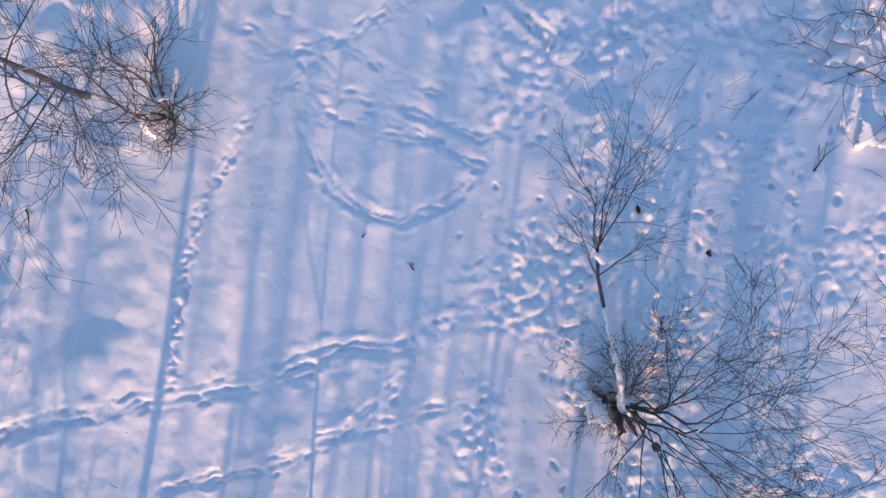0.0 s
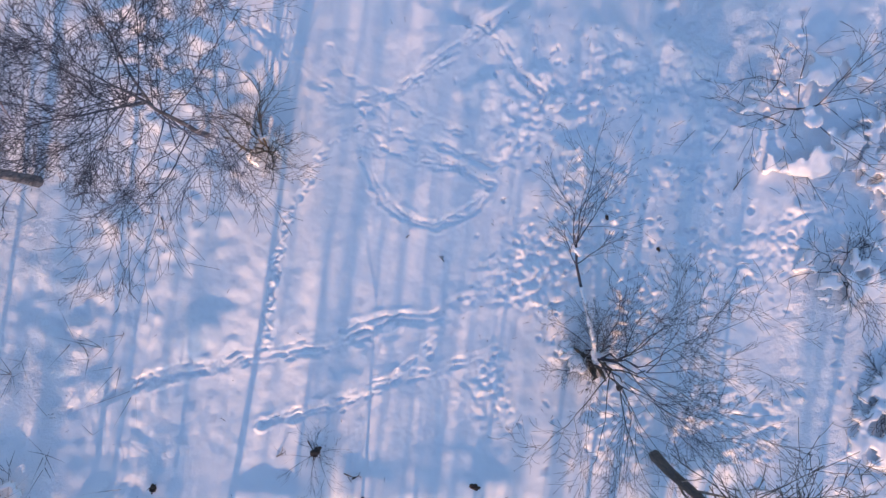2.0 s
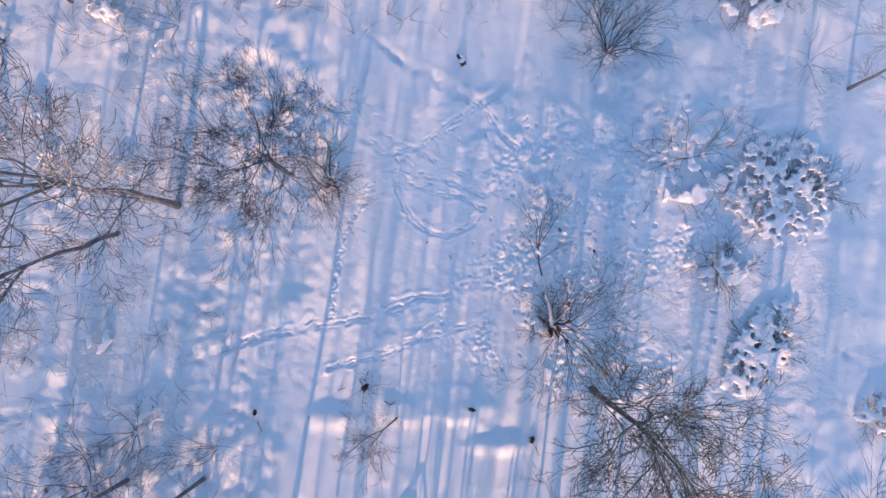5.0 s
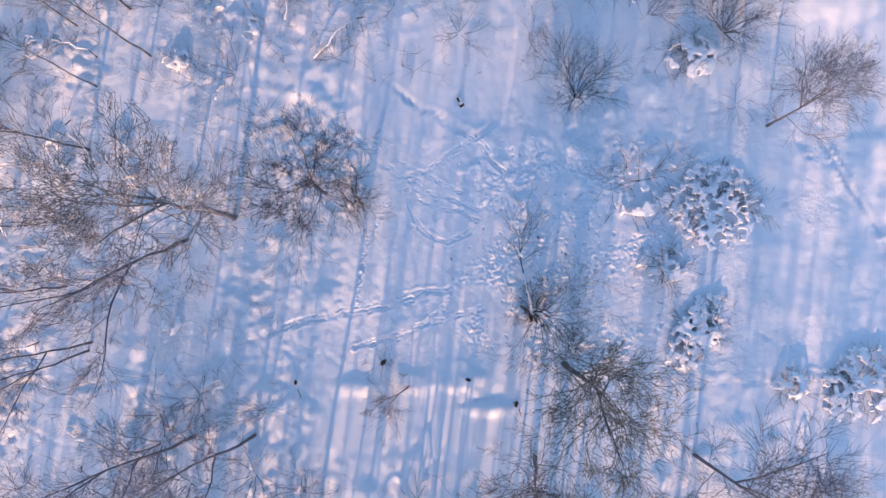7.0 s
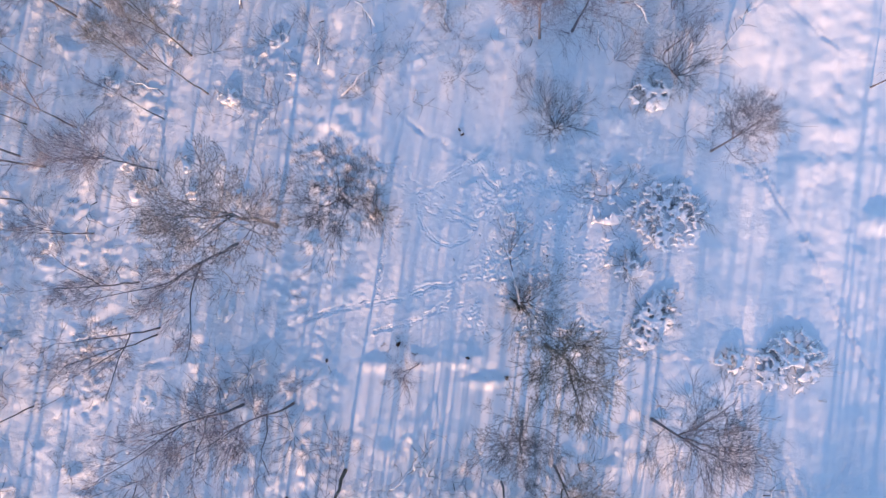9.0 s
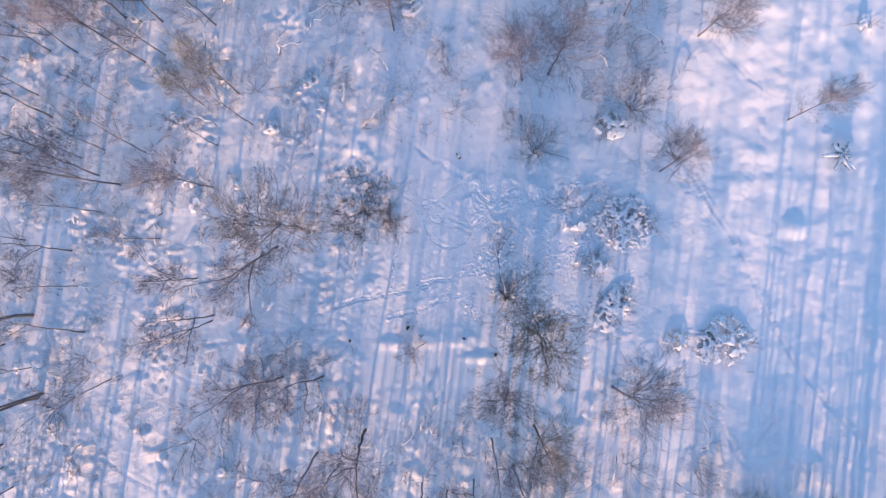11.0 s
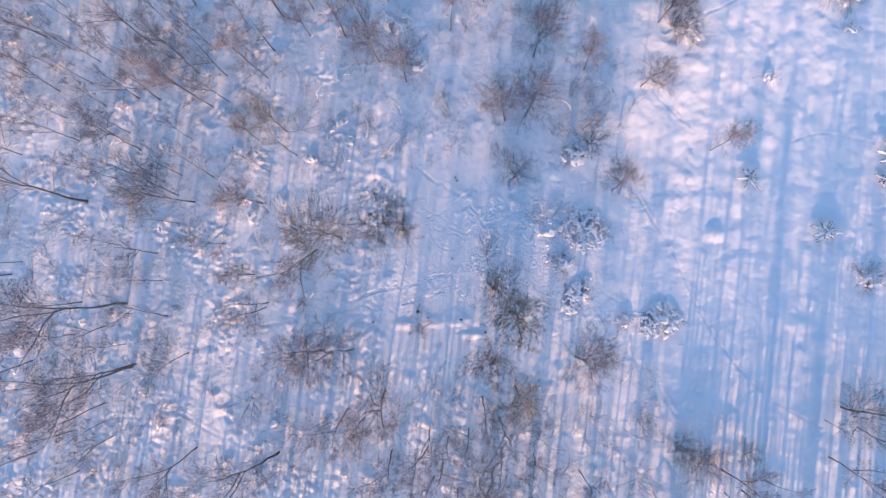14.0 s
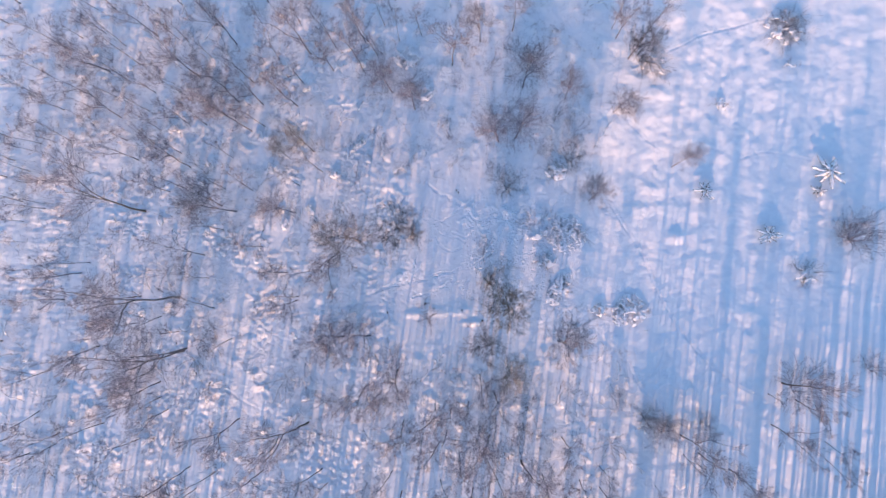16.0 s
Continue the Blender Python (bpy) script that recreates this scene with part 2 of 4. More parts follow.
def lie(s):
    """The lie of the snow before anything walked on it."""
    x, y = s.x, s.y

    def blob(cx, cy, rx, ry):
        return np.exp(-(((x - cx) / rx) ** 2 + ((y - cy) / ry) ** 2) ** 1.5)

    def swell(edge, soft):
        return 1 / (1 + np.exp(np.clip(edge / soft, -50, 50)))
    near = np.exp(-(np.maximum(np.abs(x) - 90, 0) / 60) ** 2) * np.exp(-(np.maximum(np.abs(y) - 60, 0) / 60) ** 2)
    wood, west = swell(x - 20 + 0.15 * y, 4.0), swell(x + 10.5, 2.0)
    trampled = np.clip(blob(4.2, 0.5, 4.2, 8.5) + blob(1.5, -4.0, 3.0, 2.2) + 0.8 * blob(8, 9, 5, 4) + 0.8 * blob(11, -8, 6, 4) + 0.7 * blob(13, 3, 6, 5), 0, 1)
    calm = np.clip(blob(-3.5, -0.5, 4.6, 3.6) + blob(-1.5, -7.6, 4.2, 1.9) + blob(-7, -1, 4, 3) + blob(17, 10.5, 4, 3.2) + blob(24, -2, 4.5, 7), 0, 1)
    rough = np.clip((0.12 + 0.88 * np.clip(0.25 + 1.4 * lattice(x, y, 5.0, 3), 0, 1)) * (0.25 + 0.75 * wood) * (1 - 0.93 * calm), 0, 1)
    z = 0.16 * lattice(x, y, 9.0, 1) + 0.05 * lattice(x, y, 3.1, 2)
    # tussocks under the snow; finer ones in the wood to the west
    z += rough * (1 - 0.25 * west) * (np.maximum(lattice(x, y, 1.3, 4), 0) ** 1.3 * 0.19 + np.maximum(lattice(x, y, 0.5, 5), -0.1) * 0.075)
    z += west * np.clip(0.4 + 1.3 * lattice(x, y, 4.0, 55), 0.1, 1.2) * (0.07 * lattice(x, y, 2.2, 20) + 0.08 * np.abs(lattice(x, y, 0.85, 18)) + 0.075 * lattice(x, y, 0.45, 19))
    # trodden snow: crumbly at several sizes
    crumbs = np.clip(0.5 + 1.4 * lattice(x, y, 1.6, 51), 0, 1)
    z += trampled * (0.035 * lattice(x, y, 0.9, 6) + crumbs * (0.075 * np.abs(lattice(x, y, 0.36, 7)) + 0.04 * lattice(x, y, 0.17, 17) + 0.012 * lattice(x, y, 0.085, 52)))
    z += (1 - wood) * (0.09 * lattice(x, y, 1.9, 8) + 0.038 * lattice(x, y, 0.95, 9) + 0.02 * lattice(x, y, 0.48, 10))
    z += 0.011 * lattice(x, y, 0.34, 53) + 0.0035 * lattice(x, y, 0.12, 54)
    # a low bank, steep to the south, with a smooth hollow behind it
    z += (0.20 + 0.10 * lattice(x, y, 0.8, 43)) * np.exp(-np.maximum(np.abs(x + 2.2) - 2.6, 0) ** 2 / 1.2) * np.exp(-((y + 9.3 - 0.25 * lattice(x, y, 1.3, 41)) / np.where(y < -9.3, 0.45, 1.4)) ** 2)
    z += 0.25 * blob(1.3, -10.9, 1.6, 0.5) + 0.2 * blob(-8, -9.5, 1.5, 0.6) + 0.4 * blob(33.8, 2.6, 1.2, 1.0)
    return near * z


for s in SHEETS:
    s.z += lie(s)
    s.warp_x, s.warp_y = 0.09 * lattice(s.x, s.y, 0.33, 31) + 0.03 * lattice(s.x, s.y, 0.1, 33), 0.09 * lattice(s.x, s.y, 0.33, 32) + 0.03 * lattice(s.x, s.y, 0.1, 34)


def pit(x, y, rx, ry, turn, depth, rim=0.3):
    """A footprint: a pit with a pushed-up, broken rim."""
    r = 3 * max(rx, ry)
    for s in SHEETS:
        w = s.window(x - r, x + r, y - r, y + r)
        dx, dy = s.x[w] - x + 0.6 * s.warp_x[w], s.y[w] - y + 0.6 * s.warp_y[w]
        c, n = math.cos(turn), math.sin(turn)
        q = np.sqrt(((dx * c + dy * n) / rx) ** 2 + ((-dx * n + dy * c) / ry) ** 2)
        s.z[w] += depth * (-np.exp(-q ** 3) + rim * np.exp(-((q - 1.45) / 0.4) ** 2) * (0.5 + 8 * s.warp_y[w]))


foot = random.Random(7)


def track(points, width, depth, stride):
    """A trail through the snow along a smooth line: a shallow trench with broken banks and scuffed prints."""
    p = [Vector(q) for q in points]
    p = [p[0] * 2 - p[1]] + p + [p[-1] * 2 - p[-2]]
    line = []
    for a, b, c, d in zip(p, p[1:], p[2:], p[3:]):
        n = max(2, int((c - b).length / 0.12))
        for i in range(n):
            t = i / n
            line.append(0.5 * (2 * b + (c - a) * t + (2 * a - 5 * b + 4 * c - d) * t * t + (3 * b - a - 3 * c + d) * t ** 3))
    xs, ys = [q.x for q in line], [q.y for q in line]
    plain = sum(abs(v) for v in xs) / len(xs) > 22   # far trails: the single prints run together
    loose = stride < 0.3
    depth *= 0.66
    if plain:
        width, depth = max(0.6 * width, 0.16), depth * 0.6
    for s in SHEETS:
        w = s.window(min(xs) - 1.5, max(xs) + 1.5, min(ys) - 1.5, max(ys) + 1.5)
        gx, gy, x, y = s.gx[w[1]], s.gy[w[0]], s.x[w], s.y[w]
        if not x.size:
            continue
        gap, side = np.full(x.shape, 9.0), np.ones(x.shape)
        for q, r in zip(line, line[1:]):
            v = (slice(*np.searchsorted(gy, (q.y - 1.3, q.y + 1.3))), slice(*np.searchsorted(gx, (q.x - 1.3, q.x + 1.3))))
            dx, dy = gx[v[1]][None, :] - q.x, gy[v[0]][:, None] - q.y
            d = np.hypot(dx, dy)
            closer = d < gap[v]
            gap[v] = np.where(closer, d, gap[v])
            side[v] = np.where(closer, np.sign((r.x - q.x) * dy - (r.y - q.y) * dx), side[v])
        across = side * gap + (0.0 if plain else 0.7) * s.warp_x[w] + (0.2 if plain else 0.5) * width * lattice(x, y, 1.4, 26)
        gap = np.abs(across)
        fade = np.clip((1.0 if plain else 0.75) + (0.35 if plain else 0.7) * lattice(x, y, 2.3, 25), 0.25, 1.15)
        wear = np.clip((0.9 if plain else 0.75) + (0.2 if plain else 0.5) * lattice(x, y, 0.6, 21), 0.1, 1.2)
        bank = np.clip((0.8 if plain else 0.6) + (0.5 if plain else 0.8) * lattice(x, y, 0.4, 22), 0, 1.4)
        s.z[w] += fade * depth * ((-0.8 if plain else -0.25) * wear * np.exp(-(gap / width) ** 2) + (1.3 if plain else 0.28) * bank * np.exp(-((gap - 1.5 * width) / (0.4 * width)) ** 2))
        if loose:
            # a narrow, kicked-up trail of crumbs
            s.z[w] += fade * np.exp(-(gap / (1.5 * width)) ** 4) * (0.07 * np.abs(lattice(x, y, 0.19, 23)) + 0.035 * lattice(x, y, 0.1, 24) - 0.05)
        elif not plain:
            # two furrows drawn by dragging legs, with a ridge between
            for off in (-0.5, 0.5):
                s.z[w] -= fade * depth * 0.55 * wear * np.exp(-((across - off * width - 0.25 * width * lattice(x, y, 0.9, 27 + int(off > 0))) / (0.24 * width)) ** 2)
            s.z[w] += fade * np.exp(-(gap / (1.6 * width)) ** 2) * (0.010 * np.abs(lattice(x, y, 0.22, 23)) + 0.008 * lattice(x, y, 0.1, 24))
    # single prints, here and there
    for hand in () if plain or loose else (-1, 1):
        run = foot.uniform(0, stride)
        for a, b in zip(line, line[1:]):
            run += (b - a).length
            if run > stride * foot.uniform(1.8, 4.0):
                run = 0.0
                d = (b - a).normalized()
                o = Vector((-d.y, d.x)) * hand * width * foot.uniform(0.3, 0.8)
                pit(b.x + o.x, b.y + o.y, foot.uniform(0.1, 0.26), foot.uniform(0.05, 0.09), math.atan2(d.y, d.x) + foot.gauss(0, 0.2), depth * foot.uniform(0.2, 0.7), 0.1)


track([(-27.9, -9.7), (-20.8, -8.7), (-18.1, -7.9), (-15.8, -6.5), (-13.4, -5.4), (-9.7, -4.5), (-6.5, -3.8), (-3.9, -3.1), (-1.6, -2.7), (-0.2, -2.0)], 0.28, 0.17, 0.62)
track([(-18.9, -8.3), (-15.7, -7.4), (-13.3, -7.5), (-12.0, -8.1), (-11.2, -9.3)], 0.22, 0.12, 0.62)
track([(-18.1, -7.3), (-14.4, -5.8), (-11.2, -4.9), (-7.6, -4.3), (-3.9, -3.4)], 0.22, 0.12, 0.62)
track([(-8.0, -4.0), (-7.8, -1.9), (-7.3, 0.5), (-6.7, 1.8), (-6.1, 2.8), (-5.4, 3.7), (-4.5, 4.4), (-3.3, 5.5), (-2.1, 6.1), (-0.8, 6.8)], 0.13, 0.12, 0.26)
track([(-5.5, 5.2), (-3.4, 5.6), (-1.6, 6.8), (0.2, 7.9), (1.8, 9.2), (3.2, 11.1)], 0.20, 0.14, 0.50)
track([(-4.5, 4.3), (-4.2, 3.1), (-3.8, 2.0), (-3.2, 1.3), (-1.9, 0.7), (-0.7, 1.1), (0.3, 1.9)], 0.20, 0.12, 0.60)
track([(-4.5, 4.3), (-3.3, 4.2), (-2.1, 3.9), (-0.9, 3.4), (0.8, 2.8)], 0.18, 0.12, 0.60)
track([(-4.5, 4.1), (-3.3, 3.6), (-1.8, 3.3), (-0.2, 2.5), (0.7, 2.0)], 0.18, 0.10, 0.60)
track([(-4.4, 3.5), (-3.0, 3.4), (-1.8, 2.9), (-0.4, 2.7)], 0.18, 0.10, 0.60)
track([(-5.6, 7.3), (-4.8, 6.2), (-3.3, 5.5), (-1.8, 4.6), (-0.4, 4.0)], 0.18, 0.12, 0.60)
track([(-5.5, 11.8), (-3.9, 10.2), (-2.4, 9.4), (0.2, 7.9), (1.4, 6.5), (2.4, 5.2)], 0.20, 0.14, 0.60)
track([(2.3, 8.8), (2.3, 7.2), (2.5, 5.5)], 0.20, 0.12, 0.50)
track([(-3.1, -5.2), (-2.6, -4.5), (-1.8, -3.8)], 0.15, 0.12, 0.40)
track([(-8.1, -6.8), (-6.8, -6.3), (-5.7, -6.1), (-4.6, -5.7), (-3.4, -5.2), (-1.8, -4.8), (-0.3, -4.4), (0.9, -3.9)], 0.20, 0.13, 0.60)
track([(-3.1, -5.2), (-1.8, -4.8), (-0.4, -4.4)], 0.16, 0.10, 0.50)
track([(-8.1, -6.8), (-6.5, -6.4), (-4.5, -5.9), (-2.4, -4.6), (-1.4, -3.6)], 0.18, 0.12, 0.50)
track([(23.9, 8.1), (25.5, 4.9), (28.5, -0.1), (30.5, -5.5), (33.7, -11.7), (37.8, -17.0), (41.9, -20.4), (46.8, -23.0)], 0.28, 0.18, 0.70)
track([(31.3, 17.7), (30.6, 10.8), (28.6, 4.4), (27.9, 0.8)], 0.25, 0.14, 0.70)
track([(28.2, 30.5), (31.9, 32.3), (35.5, 33.6), (39.2, 35.4), (44.6, 36.6), (48.2, 37.6), (53.6, 39.1)], 0.30, 0.18, 0.70)
track([(25.2, 23.9), (28.7, 19.6), (32.2, 16.7), (34.8, 16.2)], 0.25, 0.14, 0.70)
track([(18.7, 17.1), (22.4, 19.3), (25.2, 21.6)], 0.25, 0.14, 0.70)
track([(44.4, 14.9), (48.0, 15.9), (52.3, 15.3), (55.6, 14.3)], 0.25, 0.14, 0.70)
track([(-24.3, 15.0), (-21.1, 14.8), (-19.2, 13.5), (-16.4, 11.6), (-12.2, 10.7), (-8.6, 8.3), (-5.9, 6.1), (-3.2, 4.5)], 0.28, 0.16, 0.70)
track([(-29.1, 15.5), (-26.2, 15.1), (-23.0, 16.5), (-20.6, 14.5), (-17.3, 11.9), (-14.1, 10.4)], 0.28, 0.16, 0.70)
track([(-6.3, 12.4), (-4.1, 10.6), (-1.4, 9.2), (0.8, 7.6), (2.3, 5.1)], 0.22, 0.14, 0.60)
track([(-4.9, -10.9), (-1.4, -10.6), (1.6, -10.6), (3.1, -13.6)], 0.25, 0.14, 0.60)
track([(-1.4, -12.8), (-2.7, -14.9), (-4.0, -17.5)], 0.22, 0.12, 0.60)
track([(18.1, -2.4), (18.7, -4.9), (21.2, -6.8)], 0.22, 0.13, 0.60)
track([(17.3, -10.5), (19.8, -11.7), (21.8, -13.3), (25.4, -17.4)], 0.28, 0.15, 0.60)
track([(25.7, -17.0), (27.3, -20.5), (29.8, -23.9), (27.1, -26.1)], 0.35, 0.18, 0.60)
track([(27.3, -20.5), (30.4, -17.9), (31.9, -13.5)], 0.30, 0.14, 0.60)
track([(-35.5, -9.7), (-29.7, -13.4), (-24.0, -13.9)], 0.30, 0.15, 0.60)
track([(-39.0, -21.7), (-34.2, -24.4), (-27.6, -26.6)], 0.40, 0.18, 0.60)
track([(-72.8, -10.5), (-70.2, -3.9), (-68.3, -1.9)], 0.30, 0.15, 0.60)
track([(22.9, -8.2), (25.1, -8.6)], 0.20, 0.10, 0.60)
# scattered footprints where the snow is trodden
for _ in range(170):
    fx, fy = foot.gauss(4.6, 2.6), foot.gauss(0.8, 5.2)
    pit(fx, fy, foot.uniform(0.07, 0.13), foot.uniform(0.05, 0.08), foot.uniform(0, 3.14), foot.uniform(0.04, 0.13), 0.08)
for _ in range(150):
    fx, fy = foot.gauss(13, 4.5), foot.gauss(4, 6)
    pit(fx, fy, foot.uniform(0.1, 0.2), foot.uniform(0.07, 0.12), foot.uniform(0, 3.14), foot.uniform(0.05, 0.13), 0.15)


def ground_at(x, y):
    s = CLOSE if abs(x) < HALF_X and abs(y) < HALF_Y else WIDE
    j, i = np.searchsorted(s.gx, x), np.searchsorted(s.gy, y)
    return float(s.z[max(0, min(i, len(s.gy) - 1)), max(0, min(j, len(s.gx) - 1))])


def build_ground():
    """One sheet: the coarse grid with a hole in its middle, and the fine grid that fills it, edge to edge."""
    k = round(COARSE / FINE)
    jx, iy = np.where(np.abs(WIDE.gx) < HALF_X + 0.01)[0], np.where(np.abs(WIDE.gy) < HALF_Y + 0.01)[0]
    inner = WIDE.z[iy[0]:iy[-1] + 1, jx[0]:jx[-1] + 1]
    steps_x, steps_y = np.arange(len(CLOSE.gx)) / k, np.arange(len(CLOSE.gy)) / k
    for row, edge in ((0, inner[0]), (-1, inner[-1])):
        CLOSE.z[row] = np.interp(steps_x, np.arange(len(edge)), edge)
    for col, edge in ((0, inner[:, 0]), (-1, inner[:, -1])):
        CLOSE.z[:, col] = np.interp(steps_y, np.arange(len(edge)), edge)
    co, quads, first = [], [], 0
    for s in SHEETS:
        rows, cols = s.z.shape
        co.append(np.stack([s.x, s.y, s.z], axis=-1).reshape(-1, 3))
        idx = np.arange(rows * cols).reshape(rows, cols) + first
        q = np.stack([idx[:-1, :-1], idx[:-1, 1:], idx[1:, 1:], idx[1:, :-1]], axis=-1)
        keep = np.ones(q.shape[:2], bool)
        if s is WIDE:
            keep[iy[0]:iy[-1], jx[0]:jx[-1]] = False
        quads.append(q[keep])
        first += rows * cols
    co, quads = np.concatenate(co).astype(np.float32), np.concatenate(quads)
    used = np.unique(quads)
    place = np.zeros(len(co), np.int32)
    place[used] = np.arange(len(used))
    co, quads = co[used], place[quads]
    me = bpy.data.meshes.new("ground")
    me.vertices.add(len(co))
    me.vertices.foreach_set("co", co.ravel())
    me.loops.add(quads.size)
    me.loops.foreach_set("vertex_index", quads.ravel())
    me.polygons.add(len(quads))
    me.polygons.foreach_set("loop_start", np.arange(0, quads.size, 4, dtype=np.int32))
    me.polygons.foreach_set("use_smooth", np.ones(len(quads), bool))
    me.update(calc_edges=True)
    me.materials.append(SNOW)
    tagged(new("ground", me), "deep trampled snow crossed by animal trails", "snow ground", kind="structure")


build_ground()


# ---------------------------------------------------------------- bare trees
#        trunk radius, wobble, crown start, limbs, reach, least and most rise, branches, thinnest twig, forks
SHAPES = {"far": (0.115, 0.10, 0.45, 6, 0.20, 0.5, 1.5, (2, 2), 0.013, 0),
          "thin": (0.064, 0.13, 0.38, 17, 0.20, 0.5, 1.6, (7, 8), 0.0062, 1),
          "tall": (0.078, 0.15, 0.34, 26, 0.20, 0.5, 1.6, (8, 9), 0.0058, 2),
          "broad": (0.085, 0.17, 0.26, 24, 0.24, 0.35, 1.4, (8, 10), 0.0056, 2),
          "brush": (0.09, 0.08, 0.16, 44, 0.30, 0.5, 1.6, (9, 7), 0.0062, 2),
          "ball": (0.11, 0.10, 0.12, 36, 0.34, 0.0, 1.1, (7, 5, 4), 0.0058, 2),
          "crown": (0.13, 0.14, 0.10, 30, 0.29, 0.1, 1.3, (6, 5, 4), 0.006, 2)}


SHRUBS = ("bush", "sapling", "gnarly", "brushwood")


def tree_model(seed, kind, bark, twig):
    """One bare tree about 10 m high: trunk and limbs. Returned as a thing to be copied."""
    rng = random.Random(seed)
    h = 10.0
    thing = tagged(new("bare_shrub" if kind in SHRUBS else "bare_tree"), LABELS[kind], "shrub" if kind in SHRUBS else "tree",
                   "bare shrubs" if kind in SHRUBS else "bare trees of the wood")
    if kind in SHRUBS:
        stems, counts, thin = {"bush": (15, (9, 9), 0.011), "sapling": (5, (5, 2), 0.025), "gnarly": (9, (8, 6), 0.012), "brushwood": (7, (6, 6), 0.016)}[kind]
        for i in range(stems):
            a = 6.283 * i / stems + rng.uniform(-0.3, 0.3)
            tilt = rng.uniform(0.3, 1.3)
            st = ([], [])
            way = Vector((math.cos(a) * tilt, math.sin(a) * tilt, 1))
            bough(rng, st, (0.25 * math.cos(a), 0.25 * math.sin(a), -0.3), way, h * rng.uniform(0.6, 1.05), 0.14 if kind == "gnarly" else 0.07, 2, 0.03, 0.24 if kind == "gnarly" else 0.18, counts, thin, kind != "gnarly")
            part("stem", mesh_of("stem", st[0], st[1], twig), thing)
        return thing
    r0, wobble, start, limbs, reach, low, top, counts, thin, forks = SHAPES[kind]
    spine = trunk_line(rng, h, wobble)
    leaders = [spine]
    st = ([], [])
    tube(st, spine, [r0 * (1.25 if i == 0 else 1) * (0.05 + 0.95 * (1 - i / 11) ** 1.15) for i in range(12)], 8)
    # the trunk forks into further leaders
    for k in range(forks):
        u, a = rng.uniform(0.28, 0.55), rng.uniform(0, 6.283)
        p, _ = along(spine, u)
        line = shoot(rng, p, (0.5 * math.cos(a), 0.5 * math.sin(a), 1), h * (1 - u) * rng.uniform(0.75, 0.95), 8, 0.09, 0.03)
        r = 0.7 * r0 * (1 - u)
        tube(st, line, [r * (1.02 - i / 8) + 0.008 for i in range(9)], 6)
        leaders.append(line)
    part("trunk", mesh_of("trunk", st[0], st[1], bark), thing)
    crown = ([], [])
    for i in range(limbs):
        u = start + (0.97 - start) * (i + rng.random() * 0.7) / limbs
        stem = leaders[i % len(leaders)]
        p, _ = along(stem, u if stem is spine else max(0.1, (u - start) / (1 - start)))
        a = i * 2.4 + rng.uniform(-0.5, 0.5)
        rise = rng.uniform(low, top) + 0.5 * u
        size = h * reach * ((1.5 - 1.0 * (u - start) / (1 - start)) if kind == "ball" else (1.2 - 0.7 * (u - start) / (1 - start))) * rng.uniform(0.75, 1.2)
        st = crown if kind == "thin" else ([], [])
        bough(rng, st, p, (math.cos(a), math.sin(a), rise), size, max(0.012, r0 * 0.30 * (1.1 - u)), len(counts), 0.05, 0.18, counts, thin, kind in ("thin", "tall", "broad", "brush"))
        if st is not crown:
            part("limb", mesh_of("limb", st[0], st[1], twig), thing)
    if crown[0]:
        part("crown", mesh_of("crown", crown[0], crown[1], twig), thing)
    return thing


LABELS = {"thin": "slender leafless tree standing bare in deep snow",
          "tall": "tall leafless tree with a long grey-brown trunk in snow",
          "broad": "broad leafless tree with spreading grey-brown branches in snow",
          "brush": "leafless tree with a dense upright brush of mauve-grey twigs",
          "gnarly": "gnarled leafless shrub with yellowish lichen on its branches",
          "ball": "leafless tree with a round dense crown of dark twigs",
          "crown": "big leafless tree with a dense crown of fine twigs",
          "sapling": "small leafless shrub with thin dark stems in snow",
          "brushwood": "thin grey brushwood standing loosely in the snow",
          "bush": "many-stemmed leafless shrub with dark twigs in snow"}
MODELS = {"thin": [tree_model(11, "thin", BARK, GREY_TWIG), tree_model(12, "thin", BARK, RED_TWIG), tree_model(13, "thin", PALE_BARK, GREY_TWIG)],
          "tall": [tree_model(21, "tall", BARK, GREY_TWIG), tree_model(22, "tall", PALE_BARK, RED_TWIG), tree_model(23, "tall", BARK, RED_TWIG)],
          "broad": [tree_model(31, "broad", BARK, GREY_TWIG), tree_model(32, "broad", MOSSY, RED_TWIG), tree_model(33, "broad", BARK, GREY_TWIG)],
          "crown": [tree_model(51, "crown", BARK, TWIG), tree_model(52, "crown", MOSSY, LICHEN_TWIG), tree_model(53, "crown", PALE_BARK, FROST_TWIG)],
          "brush": [tree_model(91, "brush", BARK, BROWN_TWIG), tree_model(92, "brush", BARK, RED_TWIG), tree_model(93, "brush", MOSSY, STRAW_TWIG)],
          "gnarly": [tree_model(81, "gnarly", MOSSY, MOSSY)],
          "ball": [tree_model(71, "ball", BARK, TWIG)],
          "brushwood": [tree_model(95, "brushwood", BARK, GREY_TWIG), tree_model(96, "brushwood", BARK, RED_TWIG), tree_model(97, "brushwood", BARK, TWIG)],
          "sapling": [tree_model(61, "sapling", BARK, TWIG), tree_model(62, "sapling", BARK, BROWN_TWIG)],
          "bush": [tree_model(41, "bush", BARK, TWIG), tree_model(42, "bush", BARK, GREY_TWIG)]}
USED = set()
pick = random.Random(5)


